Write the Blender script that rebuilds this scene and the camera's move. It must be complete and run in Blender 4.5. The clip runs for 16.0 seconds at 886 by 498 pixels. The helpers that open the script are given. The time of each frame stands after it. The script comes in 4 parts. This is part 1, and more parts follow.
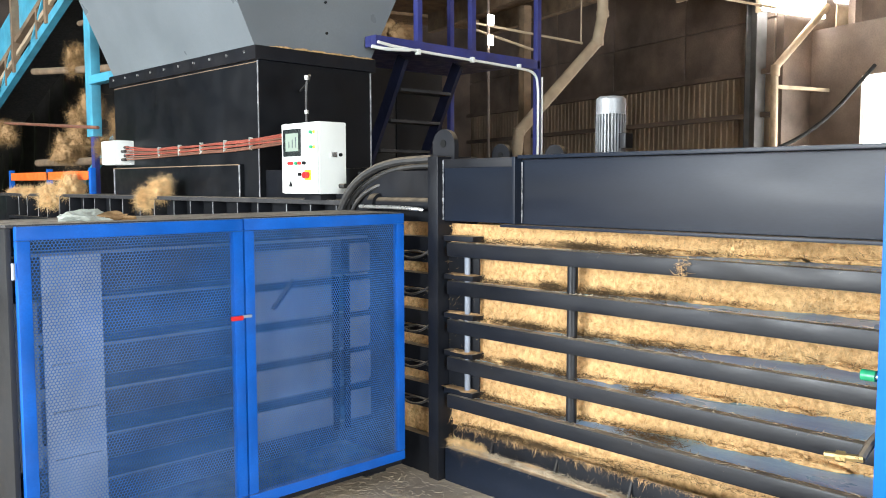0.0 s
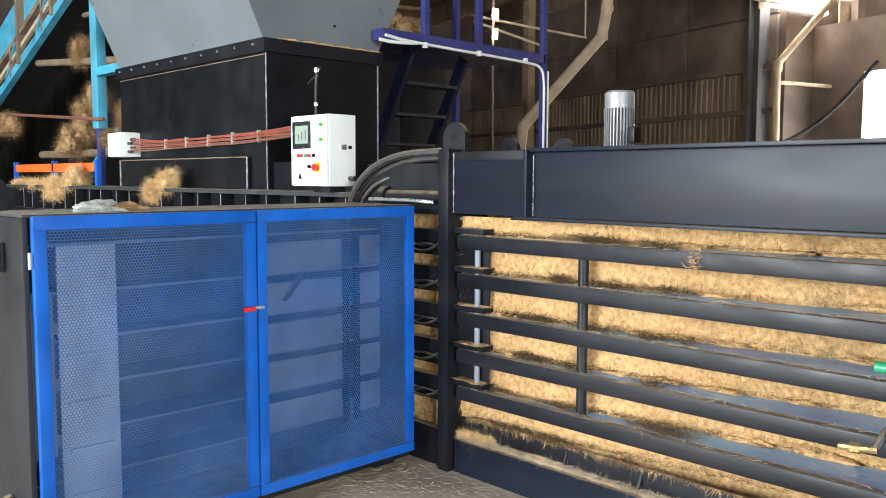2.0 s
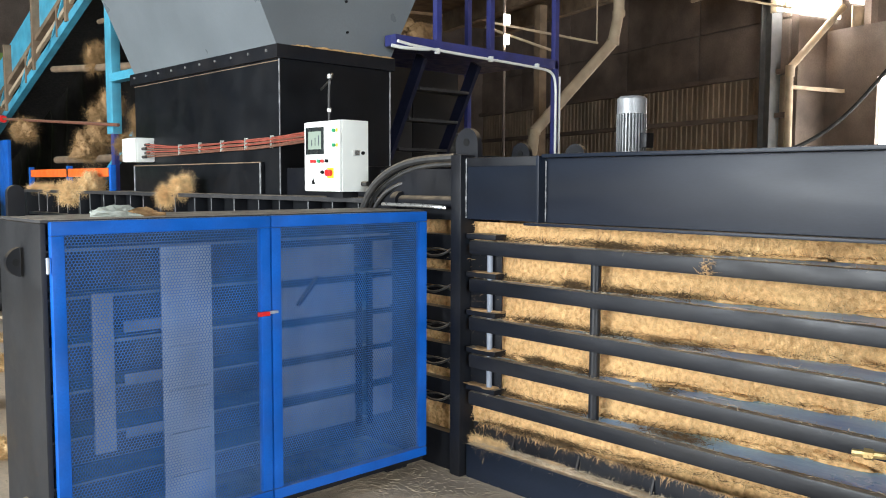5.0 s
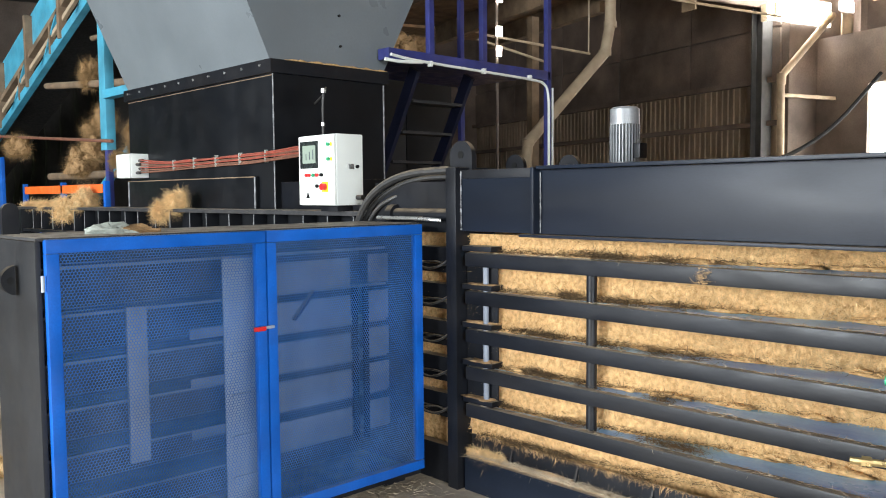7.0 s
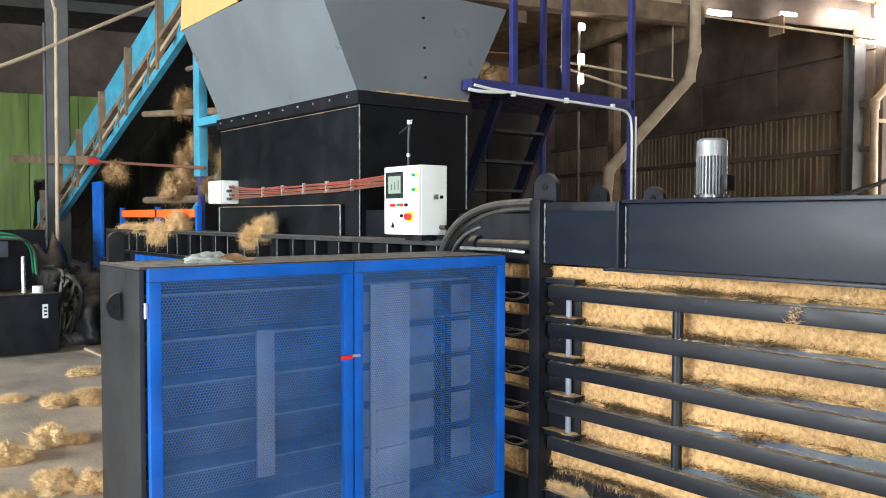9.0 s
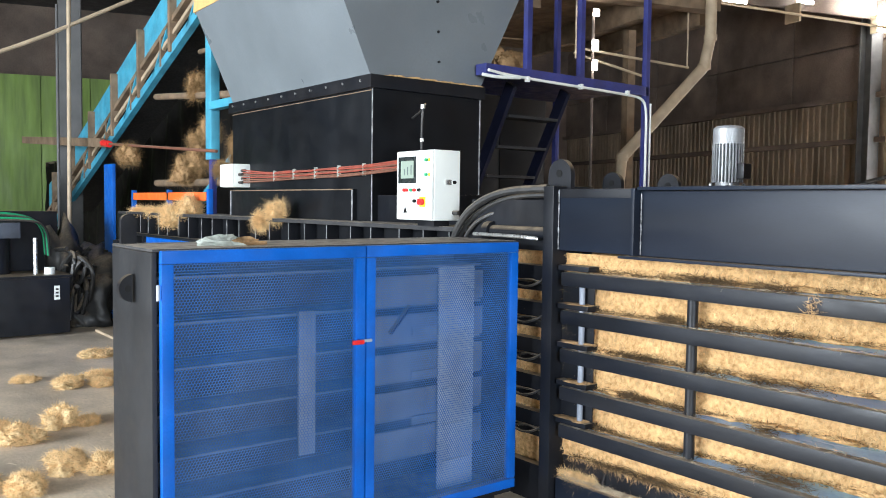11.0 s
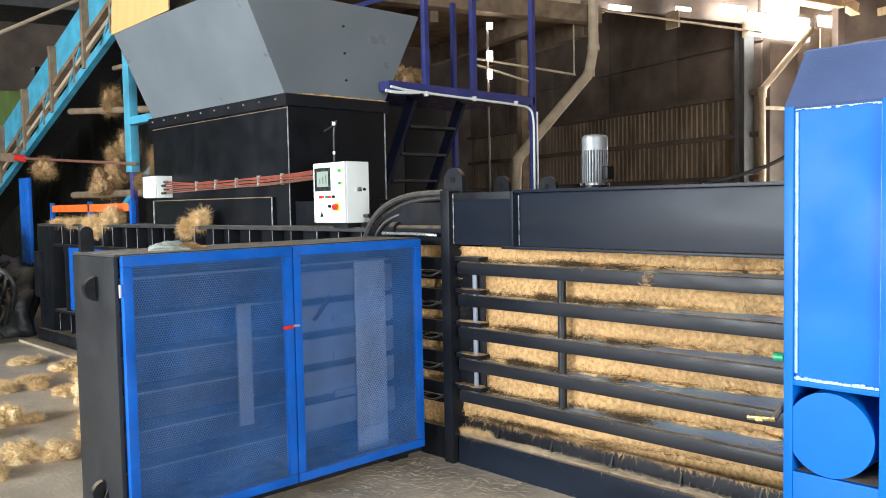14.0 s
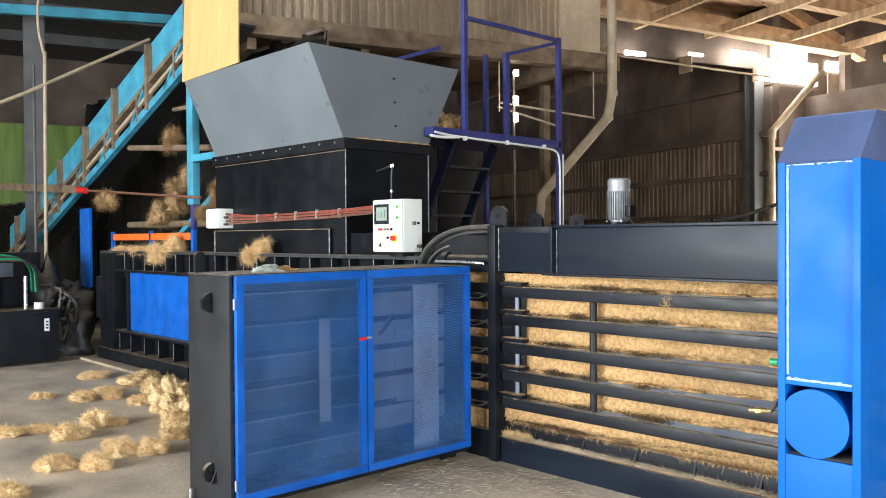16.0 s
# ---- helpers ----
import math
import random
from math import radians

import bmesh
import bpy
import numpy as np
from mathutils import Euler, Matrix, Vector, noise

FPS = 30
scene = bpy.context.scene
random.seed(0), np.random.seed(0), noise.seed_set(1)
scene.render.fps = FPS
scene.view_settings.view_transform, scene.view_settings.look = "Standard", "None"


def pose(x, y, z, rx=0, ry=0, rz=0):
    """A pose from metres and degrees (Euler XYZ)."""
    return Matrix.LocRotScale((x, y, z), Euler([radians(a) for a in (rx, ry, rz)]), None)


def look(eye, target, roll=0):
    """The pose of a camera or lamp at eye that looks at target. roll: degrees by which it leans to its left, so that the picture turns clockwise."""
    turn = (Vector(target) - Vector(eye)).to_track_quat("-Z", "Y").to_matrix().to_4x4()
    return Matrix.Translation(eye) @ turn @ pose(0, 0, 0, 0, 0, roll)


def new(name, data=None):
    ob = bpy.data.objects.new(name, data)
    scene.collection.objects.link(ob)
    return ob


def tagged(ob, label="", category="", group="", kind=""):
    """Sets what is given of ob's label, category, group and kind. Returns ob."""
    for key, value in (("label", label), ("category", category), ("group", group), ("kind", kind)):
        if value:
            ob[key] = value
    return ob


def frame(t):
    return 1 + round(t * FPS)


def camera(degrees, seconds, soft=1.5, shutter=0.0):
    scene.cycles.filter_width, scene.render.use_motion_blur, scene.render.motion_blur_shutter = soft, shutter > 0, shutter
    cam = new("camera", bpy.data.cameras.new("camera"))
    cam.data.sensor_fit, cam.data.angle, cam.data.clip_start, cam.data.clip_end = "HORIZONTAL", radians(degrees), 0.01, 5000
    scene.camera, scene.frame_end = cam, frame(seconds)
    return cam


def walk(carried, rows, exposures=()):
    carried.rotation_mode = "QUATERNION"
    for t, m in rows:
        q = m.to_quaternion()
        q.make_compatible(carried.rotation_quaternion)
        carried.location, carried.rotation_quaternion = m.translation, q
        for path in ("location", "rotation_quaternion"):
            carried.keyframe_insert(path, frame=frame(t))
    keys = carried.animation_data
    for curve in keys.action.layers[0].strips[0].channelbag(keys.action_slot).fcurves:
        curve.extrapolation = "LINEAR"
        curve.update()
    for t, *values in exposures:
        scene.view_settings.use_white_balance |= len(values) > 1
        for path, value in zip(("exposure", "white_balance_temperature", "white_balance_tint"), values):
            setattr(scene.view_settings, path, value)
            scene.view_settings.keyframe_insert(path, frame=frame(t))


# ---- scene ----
cam = camera(56.1, 16.0, soft=1.0)
PATH = [
    (0, (0.057, 0.029, 1.533), (1.445, 1.46, 1.376), -0.1),
    (0.5, (0.023, 0.04, 1.53), (1.408, 1.474, 1.376), -0.5),
    (1, (0.007, 0.047, 1.532), (1.39, 1.484, 1.379), -0.4),
    (1.5, (0.001, 0.054, 1.534), (1.384, 1.49, 1.383), -0.1),
    (2, (0.005, 0.056, 1.524), (1.394, 1.485, 1.354), 0.2),
    (2.5, (0.006, 0.06, 1.53), (1.393, 1.488, 1.335), 0.5),
    (3, (0.005, 0.05, 1.525), (1.376, 1.492, 1.324), 0.7),
    (3.5, (0.007, 0.057, 1.523), (1.368, 1.509, 1.329), 0.6),
    (4, (0.0, 0.052, 1.531), (1.363, 1.503, 1.345), 0.4),
    (4.5, (-0.011, 0.051, 1.528), (1.358, 1.499, 1.358), 0.4),
    (7, (-0.016, 0.05, 1.535), (1.365, 1.491, 1.403), -0.5),
    (7.5, (-0.012, 0.047, 1.527), (1.366, 1.492, 1.404), -0.6),
    (8, (-0.01, 0.054, 1.531), (1.362, 1.504, 1.407), -0.8),
    (8.5, (-0.045, 0.054, 1.568), (1.288, 1.541, 1.453), -0.1),
    (8.7, (-0.062, 0.046, 1.58), (1.222, 1.577, 1.493), -0.1),
    (10.8, (-0.079, 0.078, 1.578), (1.092, 1.697, 1.498), 0.6),
    (11, (-0.066, 0.079, 1.574), (1.161, 1.655, 1.465), 0.7),
    (11.5, (-0.053, 0.069, 1.571), (1.249, 1.58, 1.425), 0.3),
    (12, (-0.043, 0.054, 1.568), (1.304, 1.524, 1.412), 0.0),
    (12.5, (-0.047, 0.039, 1.585), (1.346, 1.471, 1.489), -0.1),
    (13, (-0.138, -0.055, 1.591), (1.278, 1.356, 1.542), -0.5),
    (13.5, (-0.321, -0.372, 1.589), (1.072, 1.062, 1.506), -0.9),
    (14, (-0.55, -0.524, 1.595), (0.836, 0.913, 1.485), -1.1),
    (14.5, (-0.844, -0.635, 1.592), (0.549, 0.794, 1.474), -1.3),
    (15, (-0.966, -0.802, 1.621), (0.418, 0.64, 1.547), -1.3),
    (15.5, (-1.098, -0.916, 1.612), (0.274, 0.539, 1.586), -0.6),
    (16, (-1.311, -0.95, 1.59), (0.059, 0.507, 1.561), -0.4),
]
walk(cam, [(t, look(eye, target, roll)) for t, eye, target, roll in PATH], exposures=((0, 0.73, 6500, 10), (1.6, 0.70, 6500, 10), (2.5, 0.36, 6500, 10), (8.5, 0.38, 6500, 10), (10.8, 0.60, 6250, 10), (12.5, 0.46, 6150, 10), (14, 0.38, 6400, 10), (16, 0.38, 6500, 10)))

# ---- light ----
HALL = pose(0, 0, 0, 0, 0, -17)          # the building stands askew to the machine
world = bpy.data.worlds.new("world")
scene.world = world
world.use_nodes = True
wn = world.node_tree
sky = wn.nodes.new("ShaderNodeTexSky")
sky.sky_type, sky.sun_disc = "NISHITA", False
sky.sun_elevation, sky.sun_rotation = radians(40), radians(250)
wn.links.new(sky.outputs[0], wn.nodes["Background"].inputs[0])
wn.nodes["Background"].inputs[1].default_value = 0.12


def gate_light(name, m, w, h, watts, colour):
    lamp = bpy.data.lights.new(name, "AREA")
    lamp.shape, lamp.size, lamp.size_y, lamp.energy, lamp.color = "RECTANGLE", w, h, watts, colour
    ob = new(name, lamp)
    ob.matrix_world = m
    return ob


# daylight in the two gateways behind the camera
gate_light("gate_daylight_west", HALL @ look((-12.7, 1.5, 2.7), (0, 3.0, 1.4)), 8.0, 5.0, 3250, (0.89, 0.955, 1.0))
gate_light("gate_daylight_south", HALL @ look((-1.0, -11.7, 2.7), (-1.0, 0, 1.8)), 6.0, 4.6, 1980, (0.89, 0.955, 1.0))


# ---- materials ----
def shader(name, base, rough=0.6, metal=0.0, var=0.25, scale=8.0, stretch=(1, 1, 1), bump=0.15, fine=120.0, dust=0.0,
           dust_colour=(0.36, 0.28, 0.19), rand=0.0, second=None, spec=0.5, sides=0.06):
    """A surface with variation at two scales, fine relief, and dust that settles on what faces up."""
    m = bpy.data.materials.new(name)
    m.use_nodes = True
    t = m.node_tree
    n, lk = t.nodes, t.links.new
    b = n["Principled BSDF"]
    b.inputs["Metallic"].default_value = metal
    b.inputs["Specular IOR Level"].default_value = spec
    co = n.new("ShaderNodeTexCoord")
    mp = n.new("ShaderNodeMapping")
    mp.inputs["Scale"].default_value = stretch
    lk(co.outputs["Object"], mp.inputs[0])

    def noise_at(s, detail=6):
        x = n.new("ShaderNodeTexNoise")
        x.inputs["Scale"].default_value, x.inputs["Detail"].default_value = s, detail
        lk(mp.outputs[0], x.inputs["Vector"])
        return x.outputs["Fac"]

    def ramp(f, lo, hi, a=0.3, c=0.7):
        x = n.new("ShaderNodeMapRange")
        x.inputs["From Min"].default_value, x.inputs["From Max"].default_value = a, c
        x.inputs["To Min"].default_value, x.inputs["To Max"].default_value = lo, hi
        lk(f, x.inputs["Value"])
        return x.outputs[0]

    def mix(f, a, c):
        x = n.new("ShaderNodeMix")
        x.data_type = "RGBA"
        for v, i in ((f, 0), (a, 6), (c, 7)):
            if hasattr(v, "is_linked"):
                lk(v, x.inputs[i])
            else:
                x.inputs[i].default_value = v if i == 0 else (*v, 1)
        return x.outputs[2]

    big, small = noise_at(scale), noise_at(fine, 3)
    dark = tuple(c * (1 - var) for c in base)
    light = tuple(min(1, c * (1 + var)) for c in (second or base))
    col = mix(ramp(big, 0, 1), dark, light)
    col = mix(ramp(small, 0, 0.35), col, tuple(c * (1 - var * 1.2) for c in base))
    if rand:
        oi = n.new("ShaderNodeObjectInfo")
        col = mix(ramp(oi.outputs["Random"], 0, rand, 0, 1), col, tuple(c * 0.55 for c in base))
    if dust:
        ge = n.new("ShaderNodeNewGeometry")
        se = n.new("ShaderNodeSeparateXYZ")
        lk(ge.outputs["Normal"], se.inputs[0])
        up = ramp(se.outputs["Z"], 0, dust, 0.3, 0.95)
        mu = n.new("ShaderNodeMath")
        mu.operation = "MULTIPLY"
        lk(up, mu.inputs[0])
        lk(ramp(noise_at(scale * 2.3), 0.35, 1.0, 0.3, 0.6), mu.inputs[1])
        ad = n.new("ShaderNodeMath")
        ad.operation = "ADD"
        lk(mu.outputs[0], ad.inputs[0])
        lk(ramp(noise_at(scale * 0.6), 0, sides, 0.45, 0.8), ad.inputs[1])
        col = mix(ad.outputs[0], col, dust_colour)
    lk(col, b.inputs["Base Color"])
    lk(ramp(noise_at(scale * 1.7), max(0.02, rough - 0.1), min(1, rough + 0.12)), b.inputs["Roughness"])
    if bump:
        bu = n.new("ShaderNodeBump")
        bu.inputs["Strength"].default_value, bu.inputs["Distance"].default_value = bump, 0.01
        lk(small, bu.inputs["Height"])
        lk(bu.outputs[0], b.inputs["Normal"])
    return m


def glow(name, colour, strength):
    m = bpy.data.materials.new(name)
    m.use_nodes = True
    b = m.node_tree.nodes["Principled BSDF"]
    b.inputs["Base Color"].default_value = (*colour, 1)
    b.inputs["Emission Color"].default_value = (*colour, 1)
    b.inputs["Emission Strength"].default_value = strength
    return m


BLACK = shader("black_paint", (0.007, 0.008, 0.011), 0.42, 0, 0.35, 5, bump=0.05, dust=0.7, spec=0.25, sides=0.02)
BLACK_FLAT = shader("black_sheet", (0.005, 0.006, 0.008), 0.42, 0, 0.35, 3, bump=0.03, dust=0.5, spec=0.22, sides=0.008)
BEAM = shader("black_beam_paint", (0.008, 0.012, 0.021), 0.34, 0.0, 0.4, 1.6, (1, 0.35, 1.6), 0.0, dust=0.9, dust_colour=(0.30, 0.22, 0.15), spec=0.20, sides=0.018)
BAR = shader("worn_bar_steel", (0.008, 0.009, 0.012), 0.42, 0.0, 0.45, 9, (1, 0.3, 1), 0.04, dust=0.8, dust_colour=(0.25, 0.21, 0.16), spec=0.28, sides=0.05)
DUSTED = shader("dust_covered_steel", (0.02, 0.02, 0.022), 0.7, 0, 0.3, 9, bump=0.2, dust=1.0, dust_colour=(0.40, 0.345, 0.28), sides=0.05)
# column weld, paler than its paint: the bright highlights are in the colour
WELD_BLUE = shader("weld_highlight_blue", (0.30, 0.52, 0.88), 0.25, 0.0, 0.3, 30, bump=0.5, fine=60)
WELD = shader("weld_bead", (0.34, 0.35, 0.36), 0.5, 0.3, 0.6, 22, bump=0.6, fine=60)
BLUE = shader("blue_paint", (0.004, 0.095, 0.43), 0.38, 0, 0.22, 6, bump=0.05, dust=0.55, spec=0.3, sides=0.05, dust_colour=(0.30, 0.34, 0.40))
BLUE_BOX = shader("bright_blue_paint", (0.001, 0.115, 0.46), 0.46, 0, 0.12, 2.0, bump=0.04, spec=0.16)
MESH = shader("blue_perforated_sheet", (0.030, 0.135, 0.40), 0.5, 0, 0.4, 3, bump=0.0, dust=0.5, dust_colour=(0.21, 0.29, 0.42), sides=0.40, spec=0.4)
# scuffed steel; the bluish sky reflection is put into the base colour
LEDGE = shader("scuffed_blue_sheen_steel", (0.22, 0.46, 0.98), 0.34, 0.0, 0.35, 5, (1, 0.4, 1), 0.05, second=(0.34, 0.60, 0.98))
NAVY = shader("navy_paint", (0.028, 0.035, 0.16), 0.4, 0, 0.3, 6, dust=0.4)
TEAL = shader("light_blue_paint", (0.055, 0.30, 0.43), 0.5, 0, 0.3, 4, dust=0.75)
GREY = shader("grey_hopper_paint", (0.145, 0.165, 0.18), 0.36, 0.0, 0.12, 1.5, bump=0.03, fine=60)
PLATE = shader("bare_steel_plate", (0.30, 0.34, 0.40), 0.5, 0.1, 0.25, 6, bump=0.05)
PLATE_MID = shader("dull_needle_steel", (0.15, 0.17, 0.21), 0.5, 0.1, 0.3, 6)
PLATE_BAR = shader("dusty_drive_steel", (0.215, 0.24, 0.285), 0.5, 0.1, 0.3, 6)
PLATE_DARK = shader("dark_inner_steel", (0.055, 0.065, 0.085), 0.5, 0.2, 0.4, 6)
WHITE = shader("white_enamel", (0.72, 0.74, 0.70), 0.38, 0, 0.05, 5, bump=0.02)
FIBRE = shader("coir_fibre", (0.64, 0.36, 0.145), 0.95, 0, 0.26, 55, (1, 0.8, 0.8), 1.0, 230, second=(0.82, 0.53, 0.255), spec=0.1)
FLUFF = shader("loose_coir_fluff", (0.66, 0.43, 0.21), 0.95, 0, 0.3, 26, bump=1.0, fine=170, second=(0.80, 0.60, 0.34), spec=0.1)
STRAND_PALE = shader("pale_coir_strand", (0.76, 0.51, 0.255), 0.9, 0, 0.35, 25, bump=0, spec=0.1)
NAVY_DARK = shader("dark_navy_paint", (0.008, 0.010, 0.026), 0.5, 0, 0.3, 6, dust=0.05, spec=0.25, sides=0.01)
SIDE_GREY = shader("charcoal_panel_paint", (0.012, 0.013, 0.015), 0.5, 0, 0.2, 3, bump=0.05, dust=0.4, spec=0.35, sides=0.012)
# dusty fibre, darkened further for the clumps that hang in shade
FIBRE_DUSTY_SHADED = shader("dusty_shaded_coir_fibre", (0.40, 0.25, 0.125), 0.95, 0, 0.4, 9, bump=0.9, fine=150, spec=0.1)
STRAND = shader("coir_strand", (0.66, 0.41, 0.19), 0.9, 0, 0.45, 25, bump=0, spec=0.1)
STRAND_DULL = shader("trodden_coir_strand", (0.46, 0.37, 0.26), 0.9, 0, 0.4, 12, bump=0, spec=0.1)
STRAND_BROWN = shader("brown_coir_strand", (0.30, 0.19, 0.09), 0.9, 0, 0.45, 25, bump=0, spec=0.1)
# dark matted fibre; its colour also carries the shade at the slot bottoms
STRAND_DARK_SHADE = shader("dark_shade_coir_strand", (0.10, 0.065, 0.035), 0.9, 0, 0.5, 25, bump=0, spec=0.1)
CONCRETE = shader("dusty_concrete", (0.45, 0.37, 0.28), 0.72, 0, 0.30, 1.9, (1, 0.6, 1), bump=0.25, fine=45, second=(0.62, 0.50, 0.365))
SHEETING = shader("brown_sheeting", (0.50, 0.385, 0.265), 0.6, 0.1, 0.4, 1.2, (1, 1, 0.4), 0.1, 30)
SHEETING_DARK = shader("dark_brown_sheeting", (0.165, 0.125, 0.10), 0.75, 0.0, 0.55, 0.8, bump=0.1, fine=30)
LIME = shader("lime_green_cladding", (0.15, 0.24, 0.045), 0.6, 0, 0.35, 1.5, (4, 4, 0.5), bump=0.05)
STEEL_BROWN = shader("dusty_brown_steel", (0.17, 0.115, 0.07), 0.8, 0, 0.45, 5, dust=0.6, dust_colour=(0.36, 0.27, 0.18), sides=0.25)
ROOFWOOD = shader("roof_boards", (0.58, 0.40, 0.235), 0.8, 0, 0.35, 2.5, (0.5, 4, 1), 0.1)
COLUMN = shader("grey_column_paint", (0.085, 0.085, 0.085), 0.7, 0, 0.25, 3)
DUCT = shader("dusty_duct", (0.42, 0.33, 0.225), 0.65, 0.1, 0.25, 4, dust=0.4)
PLY = shader("plywood", (0.58, 0.37, 0.14), 0.6, 0, 0.16, 6, (1, 1.3, 0.15), 0.1)
ORANGE = shader("orange_paint", (0.78, 0.13, 0.015), 0.5, 0, 0.15, 6, dust=0.4)
RED = shader("red_plastic", (0.62, 0.02, 0.02), 0.35, 0, 0.1, 10, bump=0)
RED_CABLE = shader("red_cable", (0.30, 0.055, 0.035), 0.55, 0, 0.35, 14, bump=0, dust=0.3)
BROWN_CABLE = shader("brown_cable", (0.17, 0.065, 0.04), 0.55, 0, 0.3, 14, bump=0, dust=0.4)
RUBBER = shader("black_rubber", (0.022, 0.022, 0.022), 0.5, 0, 0.3, 20, bump=0.05, dust=0.6)
ALU = shader("cast_aluminium", (0.34, 0.35, 0.36), 0.45, 0.35, 0.2, 12, bump=0.1)
CHROME = shader("zinc_plate", (0.60, 0.60, 0.58), 0.30, 0.8, 0.15, 20, bump=0.02)
BRASS = shader("brass", (0.65, 0.48, 0.22), 0.3, 0.9, 0.1, 20, bump=0.02)
GREEN = shader("green_plastic", (0.02, 0.32, 0.14), 0.4, 0, 0.1, 20, bump=0)
YELLOW = shader("yellow_plastic", (0.75, 0.50, 0.02), 0.4, 0, 0.1, 20, bump=0)
SCREEN = shader("screen_bezel", (0.02, 0.025, 0.025), 0.25, 0, 0.1, 20, bump=0)
LCD = glow("lit_display", (0.22, 0.27, 0.22), 0.10)
INK = shader("black_ink", (0.012, 0.012, 0.012), 0.75, 0, 0.1, 20, bump=0, spec=0.1)
TARP = shader("dark_tarpaulin", (0.009, 0.008, 0.007), 0.7, 0, 0.5, 3, bump=0.2, fine=20, dust=0.3, spec=0.15, sides=0.02)
# column blue with the sloping cap's weaker light and dark roof reflection mixed in
CAP_SHADED = shader("shaded_cap_blue", (0.075, 0.105, 0.21), 0.5, 0, 0.15, 4, spec=0.3)
RAG = shader("pale_rag", (0.42, 0.45, 0.40), 0.9, 0, 0.3, 18, bump=0.6)
DAYLIGHT = glow("daylight_panel", (1.0, 0.97, 0.91), 22.0)
DAYLIGHT_SOFT = glow("soft_daylight_panel", (1.0, 0.99, 0.95), 14.0)


# ---- helpers ----
def B():
    return bmesh.new()


def bx(bm, x0, y0, z0, x1, y1, z1, bev=0.0):
    m = Matrix.LocRotScale(((x0 + x1) / 2, (y0 + y1) / 2, (z0 + z1) / 2), None, (abs(x1 - x0), abs(y1 - y0), abs(z1 - z0)))
    r = bmesh.ops.create_cube(bm, size=1, matrix=m)
    if bev:
        es = list({e for v in r["verts"] for e in v.link_edges})
        bmesh.ops.bevel(bm, geom=es, offset=bev, segments=2, affect="EDGES", profile=0.7)
    return bm


def rod(bm, p, q, r, n=12, r2=None):
    p, q = Vector(p), Vector(q)
    m = Matrix.Translation((p + q) / 2) @ (q - p).to_track_quat("Z", "Y").to_matrix().to_4x4()
    bmesh.ops.create_cone(bm, cap_ends=True, segments=n, radius1=r, radius2=r if r2 is None else r2, depth=(q - p).length, matrix=m)
    return bm


def beam(bm, p, q, w, h, up=(0, 0, 1)):
    """A square bar from p to q, w wide and h high."""
    p, q = Vector(p), Vector(q)
    d = (q - p).normalized()
    s = d.cross(Vector(up)).normalized()
    u = s.cross(d)
    vs = [bm.verts.new(c + s * a * w / 2 + u * b * h / 2) for c in (p, q) for a, b in ((-1, -1), (1, -1), (1, 1), (-1, 1))]
    for f in ((3, 2, 1, 0), (4, 5, 6, 7), (0, 1, 5, 4), (1, 2, 6, 5), (2, 3, 7, 6), (3, 0, 4, 7)):
        bm.faces.new([vs[i] for i in f])
    return bm


def pipe(bm, pts, r, n=8, smooth=3):
    pts = [Vector(p) for p in pts]
    for _ in range(smooth):
        out = [pts[0]]
        for a, b in zip(pts, pts[1:]):
            out += [a.lerp(b, 0.25), a.lerp(b, 0.75)]
        pts = out + [pts[-1]]
    rings, ref = [], Vector((0.31, 0.17, 0.93))
    for i, p in enumerate(pts):
        d = (pts[min(i + 1, len(pts) - 1)] - pts[max(i - 1, 0)]).normalized()
        s = d.cross(ref).normalized()
        u = s.cross(d)
        rings.append([bm.verts.new(p + (s * math.cos(a) + u * math.sin(a)) * r) for a in (math.tau * k / n for k in range(n))])
    for a, b in zip(rings, rings[1:]):
        for k in range(n):
            bm.faces.new((a[k], a[(k + 1) % n], b[(k + 1) % n], b[k]))
    bm.faces.new(rings[0][::-1]), bm.faces.new(rings[-1])
    return bm


def slab(bm, poly, off):
    """A plate: the polygon poly, thickened by the vector off."""
    a = [bm.verts.new(p) for p in poly]
    b = [bm.verts.new(Vector(p) + Vector(off)) for p in poly]
    bm.faces.new(a), bm.faces.new(b[::-1])
    for i in range(len(a)):
        j = (i + 1) % len(a)
        bm.faces.new((a[j], a[i], b[i], b[j]))
    bmesh.ops.recalc_face_normals(bm, faces=bm.faces)
    return bm


def origin(ob):
    p = Vector((0, 0, 0))
    while ob:
        p += ob.location
        ob = ob.parent
    return p


def part(name, bm, mat, parent=None, label="", at=None, m=None, soft=False):
    """Links a bmesh in world places as one mesh object, under a thing or under a part."""
    if m is not None:
        bm.transform(m)
    here = Vector(at) if at is not None else (origin(parent) if parent else Vector((0, 0, 0)))
    bmesh.ops.translate(bm, verts=bm.verts, vec=-here)
    me = bpy.data.meshes.new(name)
    bm.to_mesh(me)
    bm.free()
    me.materials.append(mat)
    me.polygons.foreach_set("use_smooth", [True] * len(me.polygons))
    if not soft:
        me.set_sharp_from_angle(angle=radians(32))
    ob = new(name, me)
    ob.parent = parent
    ob.location = here - (origin(parent) if parent else Vector((0, 0, 0)))
    return tagged(ob, label)


def thing(name, at, label, category, group="", kind=""):
    ob = new(name)
    ob.empty_display_size = 0.1
    ob.location = at
    return tagged(ob, label, category, group, kind)


def structure(name, bm, mat, label, category, m=None):
    return tagged(part(name, bm, mat, m=m), label, category, kind="structure")


